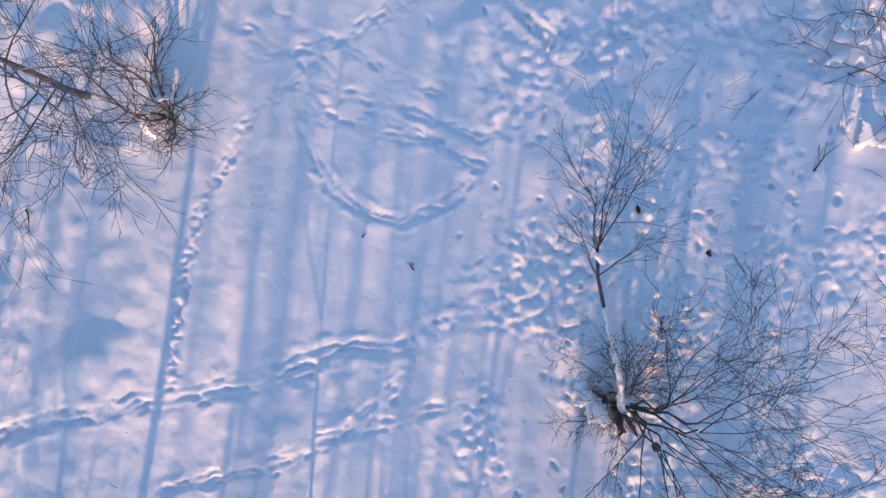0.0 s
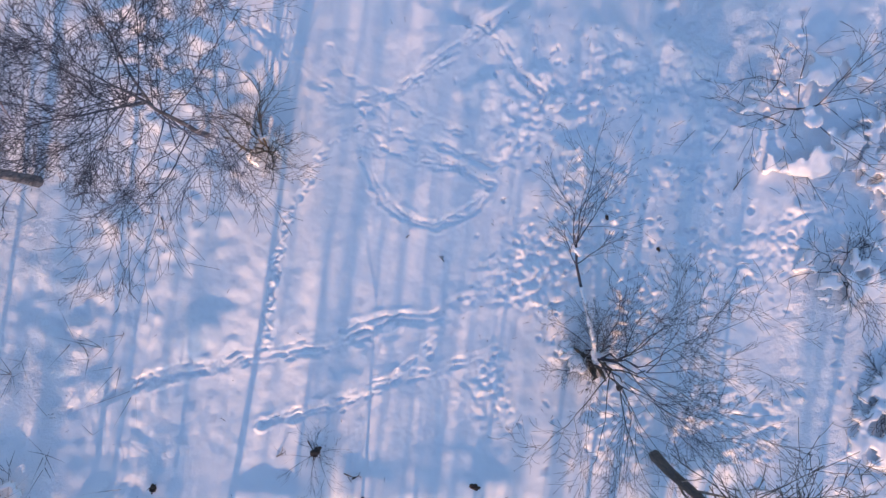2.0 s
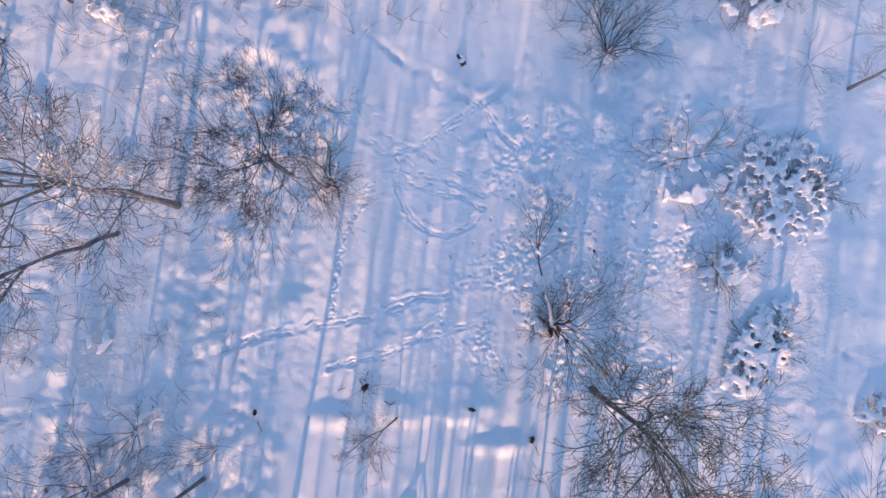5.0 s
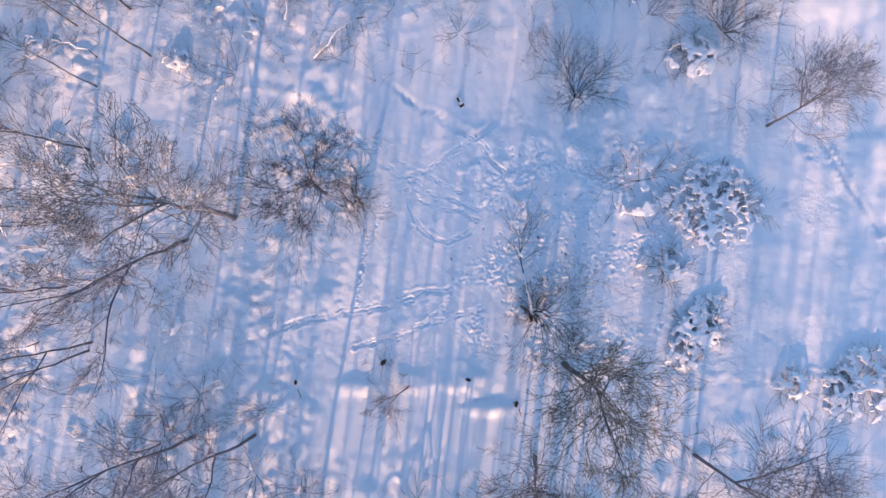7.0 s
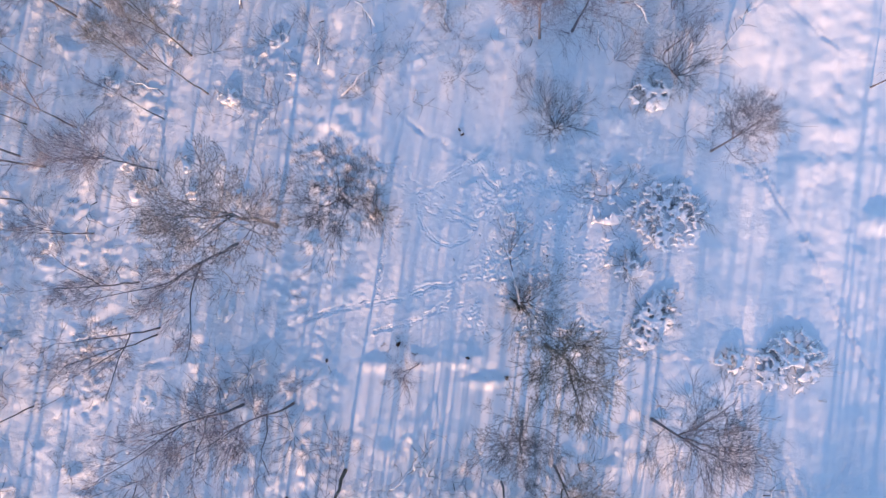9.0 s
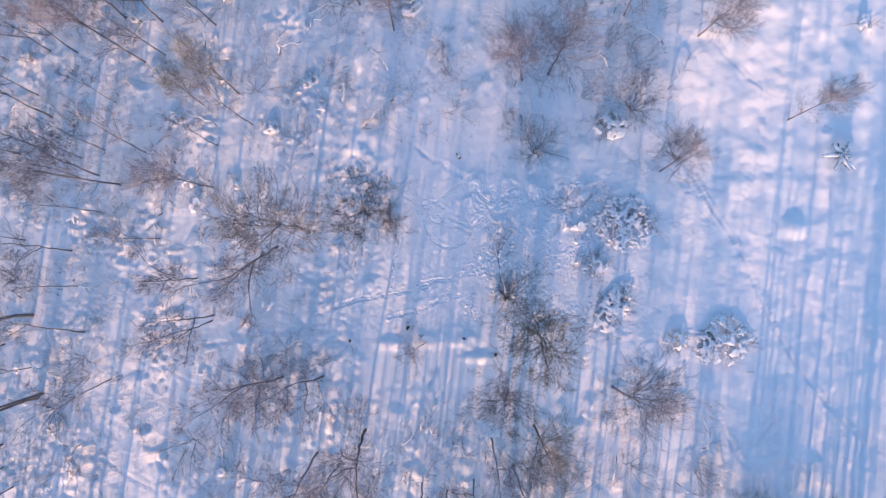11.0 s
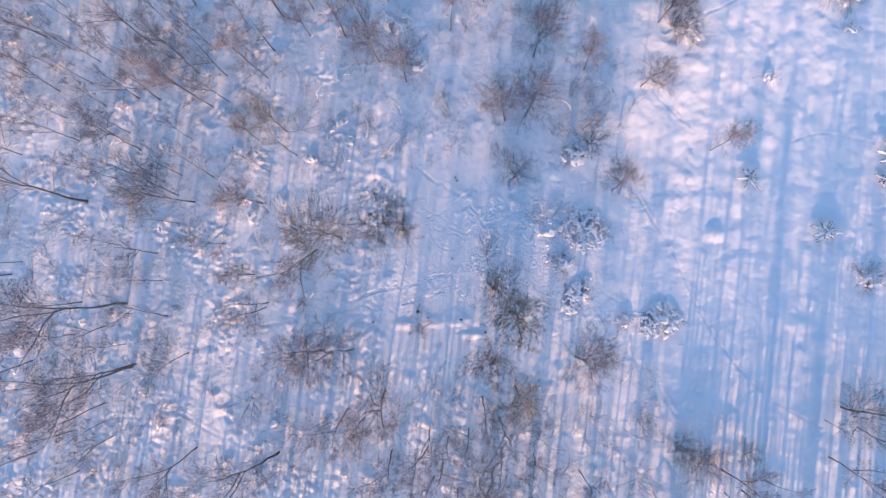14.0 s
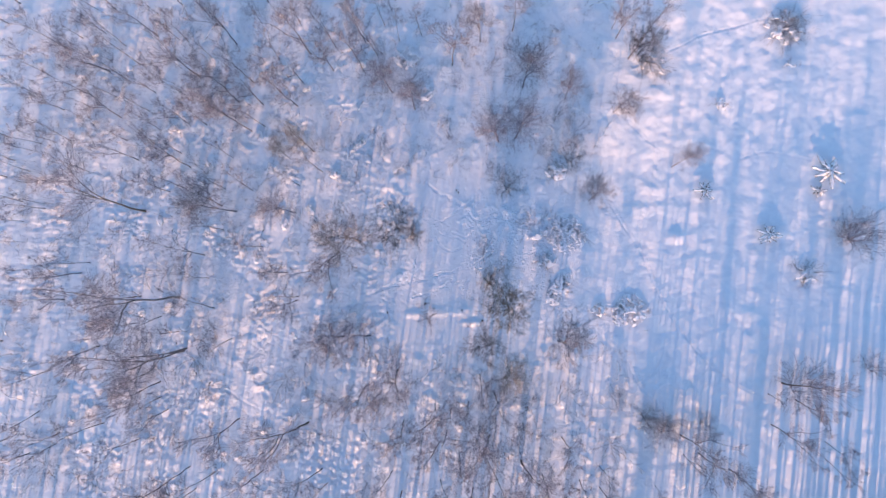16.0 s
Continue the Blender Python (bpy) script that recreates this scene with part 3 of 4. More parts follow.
def stand(x, y, height, lean_x, lean_y):
    """The pose of a tree's foot: turned at random, leaning so that its top stands lean_x, lean_y aside."""
    up = Vector((lean_x, lean_y, height)).normalized()
    turn = Vector((0, 0, 1)).rotation_difference(up) @ Matrix.Rotation(pick.uniform(0, 6.283), 3, 'Z').to_quaternion()
    return Matrix.Translation((x, y, ground_at(x, y))) @ turn.to_matrix().to_4x4()


def tree(kind, x, y, height, lean_x=0.0, lean_y=0.0, wide=1.0, model=None):
    """A tree with its foot at x, y, whose top stands lean_x, lean_y beside its foot."""
    i = pick.randrange(len(MODELS[kind])) if model is None else model
    s = height / 10.0
    m = stand(x, y, height, lean_x, lean_y)
    thing = MODELS[kind][i]
    if (kind, i) in USED:
        thing = copy_thing(thing, m)
    thing.matrix_basis = m @ Matrix.Diagonal((s * wide, s * wide, s, 1))
    USED.add((kind, i))
    return thing


round_tree = tree("ball", -10.2, 4.1, 8.4, 0.3, -0.2, 1.12, 0)
tree("brush", -28.9, 16.6, 9.0, 0.1, 0.2, 0.8)
tree("brush", -24.9, 17.8, 12.0, 0.2, 0.3, 0.75)
tree("thin", -27.2, 12.0, 9.5, -0.1, -0.1)
tree("crown", -16.9, 2.4, 17.0, 0.2, 0.6, 0.95, 2)
tree("brush", -27.7, 7.4, 12.5, -0.3, -0.8, 0.8)
tree("tall", -20.3, 0.8, 17.0, 0.2, -4.4)
tree("tall", -29.0, -2.5, 11.7, 0.0, -0.8)
tree("thin", -27.0, -6.5, 14.2, 0.2, -0.6)
tree("thin", -27.2, -7.1, 12.8, 0.3, -1.4)
tree("tall", -19.4, -13.0, 16.0, -0.3, 0.5)
tree("tall", -15.1, -12.9, 14.9, -0.3, 0.4)
tree("thin", -36.1, -12.8, 3.6, 0.1, -0.4)
tree("crown", 6.4, -7.8, 14.6, 0.3, 0.0, 1.0, 1)
tree("brush", 15.0, -13.8, 14.5, 0.3, 0.3, 0.95, 0)
tree("brush", 7.0, -17.8, 12.5, 0.4, -0.2, 0.95, 2)
tree("crown", 4.4, -14.2, 11.5, -1.2, -0.3, 1.0, 2)
tree("brush", 20.5, 8.6, 9.5, 0.6, 0.5, 1.1, 0)
tree("thin", 16.9, 17.3, 6.3, 0.6, -0.5)
tree("bush", 17.7, 15.3, 4.4, 0.3, -0.3)
tree("broad", -4.3, -9.4, 4.5, -1.6, -1.0, 1.4)
tree("brushwood", -14.4, -11.2, 3.2, 0.0, 0.8)
tree("bush", 7.4, 10.8, 4.5, 0.0, 0.0)
tree("thin", -12.2, 1.8, 2.5, -0.2, -0.4)
tree("thin", -66.5, 39.1, 9.3, -0.3, -0.4)
tree("tall", -61.3, 32.9, 15.4, -0.9, -1.5)
tree("tall", -48.9, 38.2, 8.8, -0.2, -0.3)
tree("thin", -47.2, 37.7, 10.8, 0.6, 0.7)
tree("tall", -44.7, 31.0, 16.1, -0.2, -0.2)
tree("thin", -51.5, 32.2, 4.5, 0.2, 0.3)
tree("thin", -52.9, 28.8, 10.3, 0.1, 0.2)
tree("thin", -49.4, 30.2, 7.8, -0.5, -0.7)
tree("thin", -53.8, 25.5, 10.6, -0.1, -0.1)
tree("thin", -38.8, 17.0, 8.4, 0.1, 0.1)
tree("tall", -46.4, 15.5, 13.9, 0.3, 0.7)
tree("thin", -57.4, 20.4, 9.1, -0.0, -0.1)
tree("thin", -64.2, 28.6, 11.5, -0.3, -0.6)
tree("thin", -67.9, 20.7, 9.4, 0.4, 0.8)
tree("thin", -73.1, 20.3, 9.2, -0.3, -0.7)
tree("thin", -74.6, 19.1, 8.5, -0.2, -0.7)
tree("tall", -69.2, 26.2, 9.8, -0.2, -0.3)
tree("thin", -72.2, 23.3, 9.1, -0.0, -0.0)
tree("thin", -67.2, 17.6, 6.0, 3.1, 5.1)
tree("thin", -63.2, 19.5, 6.0, 1.6, 3.1)
tree("tall", -25.6, 34.8, 16.5, -0.5, -0.4)
tree("thin", -76.6, 36.5, 7.3, -0.3, -0.5)
tree("tall", -21.6, 31.7, 11.4, 0.1, 0.0)
tree("thin", -14.1, 34.1, 15.1, -0.6, -0.2)
tree("thin", -12.9, 39.4, 11.0, -0.0, -0.0)
tree("thin", -21.2, 35.7, 12.8, -0.0, 0.0)
tree("brush", -11.5, 27.5, 11.0, -0.6, 0.2, 1.1)
tree("brush", -7.7, 24.5, 9.4, 0.5, 0.4, 1.1)
tree("brush", 3.3, 35.8, 10.2, -0.0, -0.0)
tree("brush", 6.1, 18.6, 10.0, -0.9, 0.4, 1.3, 1)
tree("brush", 8.9, 19.2, 11.0, 0.5, 0.3, 1.25, 1)
tree("brush", 10.2, 27.7, 11.0, 0.1, -0.0, 1.2, 0)
tree("brush", 17.1, 25.6, 9.0, -0.5, 0.2, 1.0, 1)
tree("brush", 24.8, 23.0, 9.0, 0.4, -0.3, 1.1, 0)
tree("brush", 33.8, 13.9, 8.7, 0.6, 0.4, 0.9, 1)
tree("bush", 60.0, 1.7, 4.8, -0.5, 2.9)
tree("broad", -53.9, 8.2, 22.4, -0.2, -0.6)
tree("thin", -71.9, 9.6, 7.8, 0.1, 0.1)
tree("thin", -71.7, 8.8, 9.0, -0.1, -0.7)
tree("thin", -75.7, 6.7, 7.6, -0.0, -0.3)
tree("brush", -38.0, 7.8, 15.0, -0.4, -1.2, 0.8)
tree("thin", -48.6, 1.7, 9.4, 0.0, 0.3)
tree("thin", -75.2, 3.1, 6.7, -0.1, -0.4)
tree("thin", -63.3, -0.5, 10.8, -0.1, -0.8)
tree("tall", -64.7, -2.3, 13.1, -0.0, -1.1)
tree("thin", -74.4, -1.7, 7.8, -0.1, -0.6)
tree("thin", -42.4, -3.4, 9.9, 0.0, 0.1)
tree("tall", -54.1, -6.3, 14.4, 0.0, -1.1)
tree("tall", -47.7, -6.7, 26.5, -0.0, -1.2)
tree("thin", -41.3, -8.3, 14.2, -0.1, 2.1)
tree("thin", -50.5, -9.7, 10.8, 0.1, -1.7)
tree("thin", -33.3, 1.8, 9.4, -0.1, -0.5)
tree("thin", -38.2, -13.4, 10.9, 0.2, -1.3)
tree("tall", -61.1, -14.6, 12.7, 0.3, -1.8)
tree("thin", -76.4, -15.8, 6.3, 0.1, -0.7)
tree("thin", -69.4, -18.6, 11.2, 0.2, -1.0)
tree("tall", -45.9, -15.0, 19.6, 0.1, -0.7)
tree("tall", -46.4, -15.5, 23.3, 0.3, -1.4)
tree("tall", -50.1, -20.4, 13.5, 0.2, -0.9)
tree("thin", -50.0, -22.9, 11.0, 0.3, -0.8)
tree("thin", -48.7, -24.9, 11.8, 0.4, -0.9)
tree("tall", -71.0, -25.4, 9.2, 0.7, -2.4)
tree("thin", -67.7, -30.6, 12.7, 0.5, -1.4)
tree("thin", -67.3, -28.9, 10.6, 0.1, -0.4)
tree("thin", -53.1, -29.5, 12.1, 0.1, -0.1)
tree("thin", -58.2, -34.1, 6.4, 0.4, -0.8)
tree("tall", -36.7, -26.4, 15.9, 0.7, -1.4)
tree("tall", -44.5, -34.0, 13.7, 0.3, -0.6)
tree("thin", -40.3, -34.7, 15.0, -0.0, -0.0)
tree("thin", -32.5, -34.4, 15.6, 0.1, -0.1)
tree("broad", -25.2, -26.8, 19.4, -0.8, 1.1)
tree("thin", -22.8, -34.0, 17.1, -0.9, 0.9)
tree("thin", -21.9, -36.2, 10.9, -0.6, 0.5)
tree("thin", -15.6, -20.9, 18.8, 0.8, -1.1)
tree("broad", -10.5, -18.4, 18.7, 1.3, -1.4)
tree("thin", -9.6, -26.4, 16.8, 1.1, -0.7)
tree("thin", -4.6, -23.7, 11.3, 0.8, -0.4)
tree("thin", 4.9, -21.9, 18.6, 0.3, 0.0)
tree("tall", 4.1, -28.5, 21.1, -1.6, -0.1)
tree("broad", 8.9, -32.3, 18.2, 1.0, 0.2)
tree("thin", -15.5, -36.1, 9.5, 0.5, -0.3)
tree("thin", -3.8, -35.5, 10.6, 1.6, -0.3)
tree("broad", 49.0, -20.2, 14.9, 0.1, 0.4)
tree("bush", 50.6, -21.2, 6.0, 1.0, 2.0)
tree("thin", 46.8, -21.9, 8.8, -0.2, -0.7)
tree("tall", 50.9, -22.8, 10.0, -0.4, -1.3)
tree("tall", 47.0, -26.5, 12.8, -0.1, -0.4)
tree("tall", 54.7, -29.0, 9.4, -0.6, -1.4)
tree("thin", 54.6, -31.5, 8.2, -0.7, -1.4)
tree("tall", 33.4, -28.2, 14.9, 0.4, 0.5)
tree("bush", 30.9, -27.8, 4.5, -1.0, 1.5)
tree("tall", 35.9, -30.9, 13.4, -0.2, -0.2)
tree("thin", 33.7, -31.1, 8.8, -0.6, -0.7)
tree("broad", 40.4, -33.2, 12.8, -0.3, -0.4)
tree("thin", 29.3, -35.8, 6.2, -0.5, -0.5)
tree("bush", 62.0, -18.2, 3.8, 0.3, 1.7)
tree("brush", -35.7, 21.6, 17.6, -0.6, -0.7, 0.65, 1)


# the wood goes on past what is listed: to the west, and all round
fill = random.Random(99)
TAKEN = [(o.location.x, o.location.y) for o in bpy.data.objects if o.type == 'EMPTY']


def plant(count, x0, x1, y0, y1, kinds, gap, low=9, high=16):
    made = 0
    for _ in range(count * 6):
        if made == count:
            return
        x, y = fill.uniform(x0, x1), fill.uniform(y0, y1)
        if kinds[0] in SHRUBS and abs(x + 1) < 16 and abs(y) < 11:
            continue
        if min((x - a) ** 2 + (y - b) ** 2 for a, b in TAKEN) > gap * gap:
            TAKEN.append((x, y))
            tree(fill.choice(kinds), x, y, fill.uniform(low, high), fill.gauss(0, 0.5), fill.gauss(0, 0.5))
            made += 1


plant(45, -92, -40, -45, 50, ("thin",), 2.6)
plant(48, -92, -22, 8, 56, ("thin",), 2.4)
plant(8, -80, -30, 15, 45, ("tall",), 3.0, 10, 14)
tree("broad", 29.8, 35.0, 11.0)
tree("broad", 25.6, 35.5, 10.0)
tree("bush", 29.4, 31.6, 5.0)
plant(32, -60, 26, 28, 62, ("thin", "tall"), 3.2)
plant(15, -16, 9, -46, -19, ("thin",), 2.2, 13, 17)
plant(9, 7, 24, -40, -25, ("thin", "tall"), 2.2, 9, 13)
plant(55, -70, 24, -36, 40, ("sapling",), 1.6, 1.0, 2.6)
plant(55, -75, -15, -36, 40, ("brushwood",), 1.8, 2.5, 5.0)
plant(18, -17, 22, 13, 38, ("brushwood",), 1.8, 2.0, 4.0)
plant(16, -14, 24, -34, -16, ("brushwood",), 1.8, 2.0, 4.0)
tree("brushwood", -6.0, -7.8, 1.6)
tree("brushwood", 4.3, 14.7, 2.6)
tree("brushwood", -9.8, 13.9, 1.8)
tree("brushwood", 17.5, 21.0, 3.0)
tree("gnarly", -8.0, 3.6, 3.6, 0.3, 1.0, 0.9)
for bx, by, bh in ((28.0, -25.5, 3.6), (31.5, -26.6, 4.2), (36.6, -26.2, 3.0)):
    tree("bush", bx, by, bh)
tree("brushwood", -19.0, -10.4, 2.8)
tree("brushwood", -21.5, -11.6, 3.0)
tree("sapling", -16.6, -11.8, 2.2)
tree("sapling", -20.3, -3.0, 1.8)
tree("sapling", -21.0, 4.6, 2.0)
tree("crown", 27.5, 32.0, 10.0, 0.5, 0.5, 0.9, 0)
tree("bush", 60.3, 1.7, 6.5, 0, 0.8, 0.9)


# low limbs of the round-crowned tree, hanging out over the clearing
low = random.Random(17)
inward = round_tree.matrix_basis.inverted()
for rise, tip in ((2.6, (-8.5, 1.3, 3.8)), (3.2, (-8.0, 0.4, 4.3)), (2.8, (-9.3, 0.3, 3.6)), (3.4, (-7.2, 4.9, 4.2)), (3.6, (-7.4, 2.6, 4.6)), (3.0, (-10.4, 0.9, 3.9))):
    foot_end, far_end = inward @ Vector((-10.2, 4.05, rise)), inward @ Vector(tip)
    st = ([], [])
    bough(low, st, foot_end, far_end - foot_end, (far_end - foot_end).length * 1.1, 0.034, 3, 0.0, 0.17, (6, 4, 3), 0.0055)
    part("limb", mesh_of("limb", st[0], st[1], BROWN_TWIG), round_tree)


def far_wood(patches):
    """The wood beyond the clearing, far enough to be one mass of bare trees."""
    rng = random.Random(4)
    r0, wobble, start, limbs, reach, low, top, counts, thin, _ = SHAPES["far"]
    kinds = []
    for k in range(4):
        st = ([], [])
        spine = trunk_line(rng, 10.0, wobble)
        tube(st, spine[::2] + spine[-1:], [r0 * (1 - (i / 6) ** 1.3 * 0.9) for i in range(7)], 5)
        for i in range(limbs):
            u = start + (0.97 - start) * (i + rng.random() * 0.7) / limbs
            a = i * 2.4 + rng.uniform(-0.5, 0.5)
            bough(rng, st, along(spine, u)[0], (math.cos(a), math.sin(a), rng.uniform(low, top) + 0.5 * u), 10 * reach * (1.2 - 0.7 * u) * rng.uniform(0.75, 1.2), 0.03, len(counts), 0.05, 0.13, counts, thin, True)
        kinds.append((np.array([tuple(v) for v in st[0]]), st[1]))
    verts, faces, first = [], [], 0
    for count, x0, x1, y0, y1, *heights in patches:
        for _ in range(count):
            x, y, h = rng.uniform(x0, x1), rng.uniform(y0, y1), rng.uniform(*(heights or (10, 18)))
            m = np.array(stand(x, y, h, rng.gauss(0, 0.5), rng.gauss(0, 0.5)))
            v, f = kinds[rng.randrange(4)]
            wide = rng.uniform(0.6, 1.2)
            verts.append((v * (h / 10 * wide, h / 10 * wide, h / 10)) @ m[:3, :3].T + m[:3, 3])
            faces.extend([tuple(i + first for i in q) for q in f])
            first += len(v)
    tagged(new("far_wood", mesh_of("far_wood", np.concatenate(verts).tolist(), faces, BARK)), "leafless wood standing in snow beyond the clearing, with unseen stands added for shade", "woodland", kind="stuff")


# out of view: extra, taller southern stands are added to shade the snow
far_wood(((470, -95, 75, -110, -41), (22, -28, 8, -60, -42), (95, 24, 84, -72, -38), (48, 34, 88, -78, -54, 22, 28), (20, 78, 98, -60, 50), (30, -120, -94, -60, 50)))


# ---------------------------------------------------------------- snow-laden shrubs and firs
def pad_mesh(seed, flat):
    """A lump of snow lying on twigs: domed above, flat and ragged below."""
    bm = bmesh.new()
    bmesh.ops.create_icosphere(bm, subdivisions=3, radius=1.0)
    for v in bm.verts:
        d = v.co.normalized()
        k = 1 + 0.55 * noise.noise(d * 1.6 + Vector((seed * 7.1, 0, 0))) + 0.22 * noise.noise(d * 4.5 + Vector((0, seed * 3.3, 0)))
        v.co = Vector((d.x * k, d.y * k, d.z * (flat if d.z > 0 else flat * 0.35) * (0.6 + 0.4 * k)))
    me = bpy.data.meshes.new("snow_pad")
    bm.to_mesh(me)
    bm.free()
    me.polygons.foreach_set("use_smooth", [True] * len(me.polygons))
    me.materials.append(PAD_SNOW)
    return me


PADS = [pad_mesh(k, 0.30) for k in range(6)]


def canopy_mesh(rng, rx, ry, height, cover, cell, lobe):
    """The snow lying on a bent shrub: one puffy, lobed sheet with ragged holes through it."""
    nx, ny = int(2.3 * rx / cell), int(2.3 * ry / cell)
    ox, oy = rng.uniform(0, 900), rng.uniform(0, 900)
    gx, gy = np.meshgrid((np.arange(nx + 1) - nx / 2) * cell, (np.arange(ny + 1) - ny / 2) * cell)
    seed = rng.randrange(1000)
    q = np.sqrt((gx / rx) ** 2 + (gy / ry) ** 2)
    body = 0.55 * lattice(gx + ox, gy + oy, 0.6 * lobe, seed) + 0.5 * lattice(gx + ox, gy + 0.6 * oy, 0.3 * lobe, seed + 1) + 0.2 * lattice(gx + ox, gy + oy, 0.16 * lobe, seed + 2)
    body = body + cover - 1.3 * np.maximum(q - 0.85, 0) / 0.25
    puff = np.sqrt(np.clip(body / 0.55, 0, 1))
    lift = height * (1 - np.clip(q, 0, 1) ** 2.5) * (0.8 + 0.2 * lattice(gx + ox, gy + oy, 1.1, seed + 3)) + 0.06
    top, low = lift + 0.11 * puff + 0.03 * lattice(gx + ox, gy + oy, 0.3, seed + 4), lift - 0.05 * puff
    keep = body > 0
    verts, faces, index = [], [], {}

    def vert(i, j, level):
        if (i, j, level) not in index:
            index[(i, j, level)] = len(verts)
            verts.append((gx[i, j], gy[i, j], (low if level else top)[i, j]))
        return index[(i, j, level)]
    for i in range(ny):
        for j in range(nx):
            if keep[i, j] and keep[i, j + 1] and keep[i + 1, j] and keep[i + 1, j + 1]:
                faces.append((vert(i, j, 0), vert(i, j + 1, 0), vert(i + 1, j + 1, 0), vert(i + 1, j, 0)))
                faces.append((vert(i, j, 1), vert(i + 1, j, 1), vert(i + 1, j + 1, 1), vert(i, j + 1, 1)))
                for (a, b), (p, r) in ((((i, j), (i, j + 1)), (i - 1, j)), (((i, j + 1), (i + 1, j + 1)), (i, j + 1)), (((i + 1, j + 1), (i + 1, j)), (i + 1, j)), (((i + 1, j), (i, j)), (i, j - 1))):
                    inside = 0 <= p < ny and 0 <= r < nx and keep[p, r] and keep[p, r + 1] and keep[p + 1, r] and keep[p + 1, r + 1]
                    if not inside:
                        faces.append((vert(*b, 0), vert(*a, 0), vert(*a, 1), vert(*b, 1)))
    return mesh_of("snow_canopy", verts, faces, PAD_SNOW)


def snow_shrub(seed, x, y, rx, ry, turn, height, cover, sticks, label, twigs=(6, 3), cell=0.075, lobe=1.0):
    """A shrub bent down under snow: arched dark stems, and a sheet of snow lying on them with gaps between."""
    rng = random.Random(seed)
    thing = tagged(new("snow_laden_shrub"), label, "shrub", "shrubs bent under snow")
    thing.matrix_basis = pose(x, y, ground_at(x, y), 0, 0, turn)
    for i in range(sticks):
        a = 6.283 * i / sticks + rng.uniform(-0.4, 0.4)
        st = ([], [])
        reach = math.hypot(math.cos(a) * rx, math.sin(a) * ry) * (rng.uniform(0.8, 1.35) if cover < 0.1 else rng.uniform(0.4, 0.9))
        bough(rng, st, (rng.gauss(0, 0.15 * rx), rng.gauss(0, 0.15 * ry), -0.2), (math.cos(a) * rx, math.sin(a) * ry, height * (1.7 if cover < 0.1 else 0.9)), reach + 0.4, 0.026, 2, -0.06, 0.2, twigs, 0.006)
        # stems under a closed sheet carry the hollows' shade in their colour
        part("stem", mesh_of("stem", st[0], st[1], TWIG if cover < 0.1 else SHADED_TWIG), thing)
    part("snow_canopy", canopy_mesh(rng, rx, ry, height, cover, cell, lobe), thing, "lobed sheet of white snow with gaps")
    return thing


BENT = "leafless shrub bent down under a thick sheet of snow"
snow_shrub(1, 16.7, 3.0, 3.3, 3.3, 0, 0.3, 0.28, 64, BENT, (7, 5), 0.06, 0.75)
snow_shrub(2, 15.4, -5.6, 3.2, 1.6, 58, 0.4, 0.28, 48, BENT, (7, 5), 0.06, 0.8)
snow_shrub(3, 11.9, 4.6, 3.0, 2.5, 20, 0.6, -0.1, 18, "leafless shrub with arched dark branches and some lumps of snow", (5, 3), 0.05, 1.5)
snow_shrub(4, 15.4, 13.5, 1.9, 1.7, 0, 0.7, 0.24, 28, BENT, lobe=1.0)
snow_shrub(5, 21.5, -9.1, 1.4, 1.1, 0, 0.7, 0.2, 24, BENT, lobe=0.9)
snow_shrub(6, 26.3, -9.0, 3.1, 2.7, 30, 0.5, 0.26, 56, BENT, (7, 4), lobe=0.85)
snow_shrub(9, 53.4, -3.5, 2.0, 1.5, 0, 0.6, 0.0, 22, BENT)
snow_shrub(11, 41.7, 23.8, 1.0, 1.0, 0, 0.6, 0.0, 5, BENT)
snow_shrub(12, 52.9, 30.0, 1.0, 0.9, 0, 0.6, 0.0, 5, BENT)
snow_shrub(13, -8.9, 33.3, 2.2, 2.0, 0, 0.5, 0.12, 18, BENT)
snow_shrub(14, 13.2, -1.0, 1.8, 1.5, 0, 0.5, 0.05, 12, BENT)
snow_shrub(15, -8.0, 3.4, 0.8, 0.7, 0, 0.5, 0.2, 6, BENT)
snow_shrub(16, 31.5, 30.5, 2.4, 2.0, 0, 0.5, -0.15, 30, BENT)
snow_shrub(17, 52.4, 36.0, 3.3, 3.0, 0, 1.0, -0.1, 40, BENT)
snow_shrub(19, -6.2, 27.5, 1.9, 1.8, 0, 0.5, 0.12, 18, BENT)


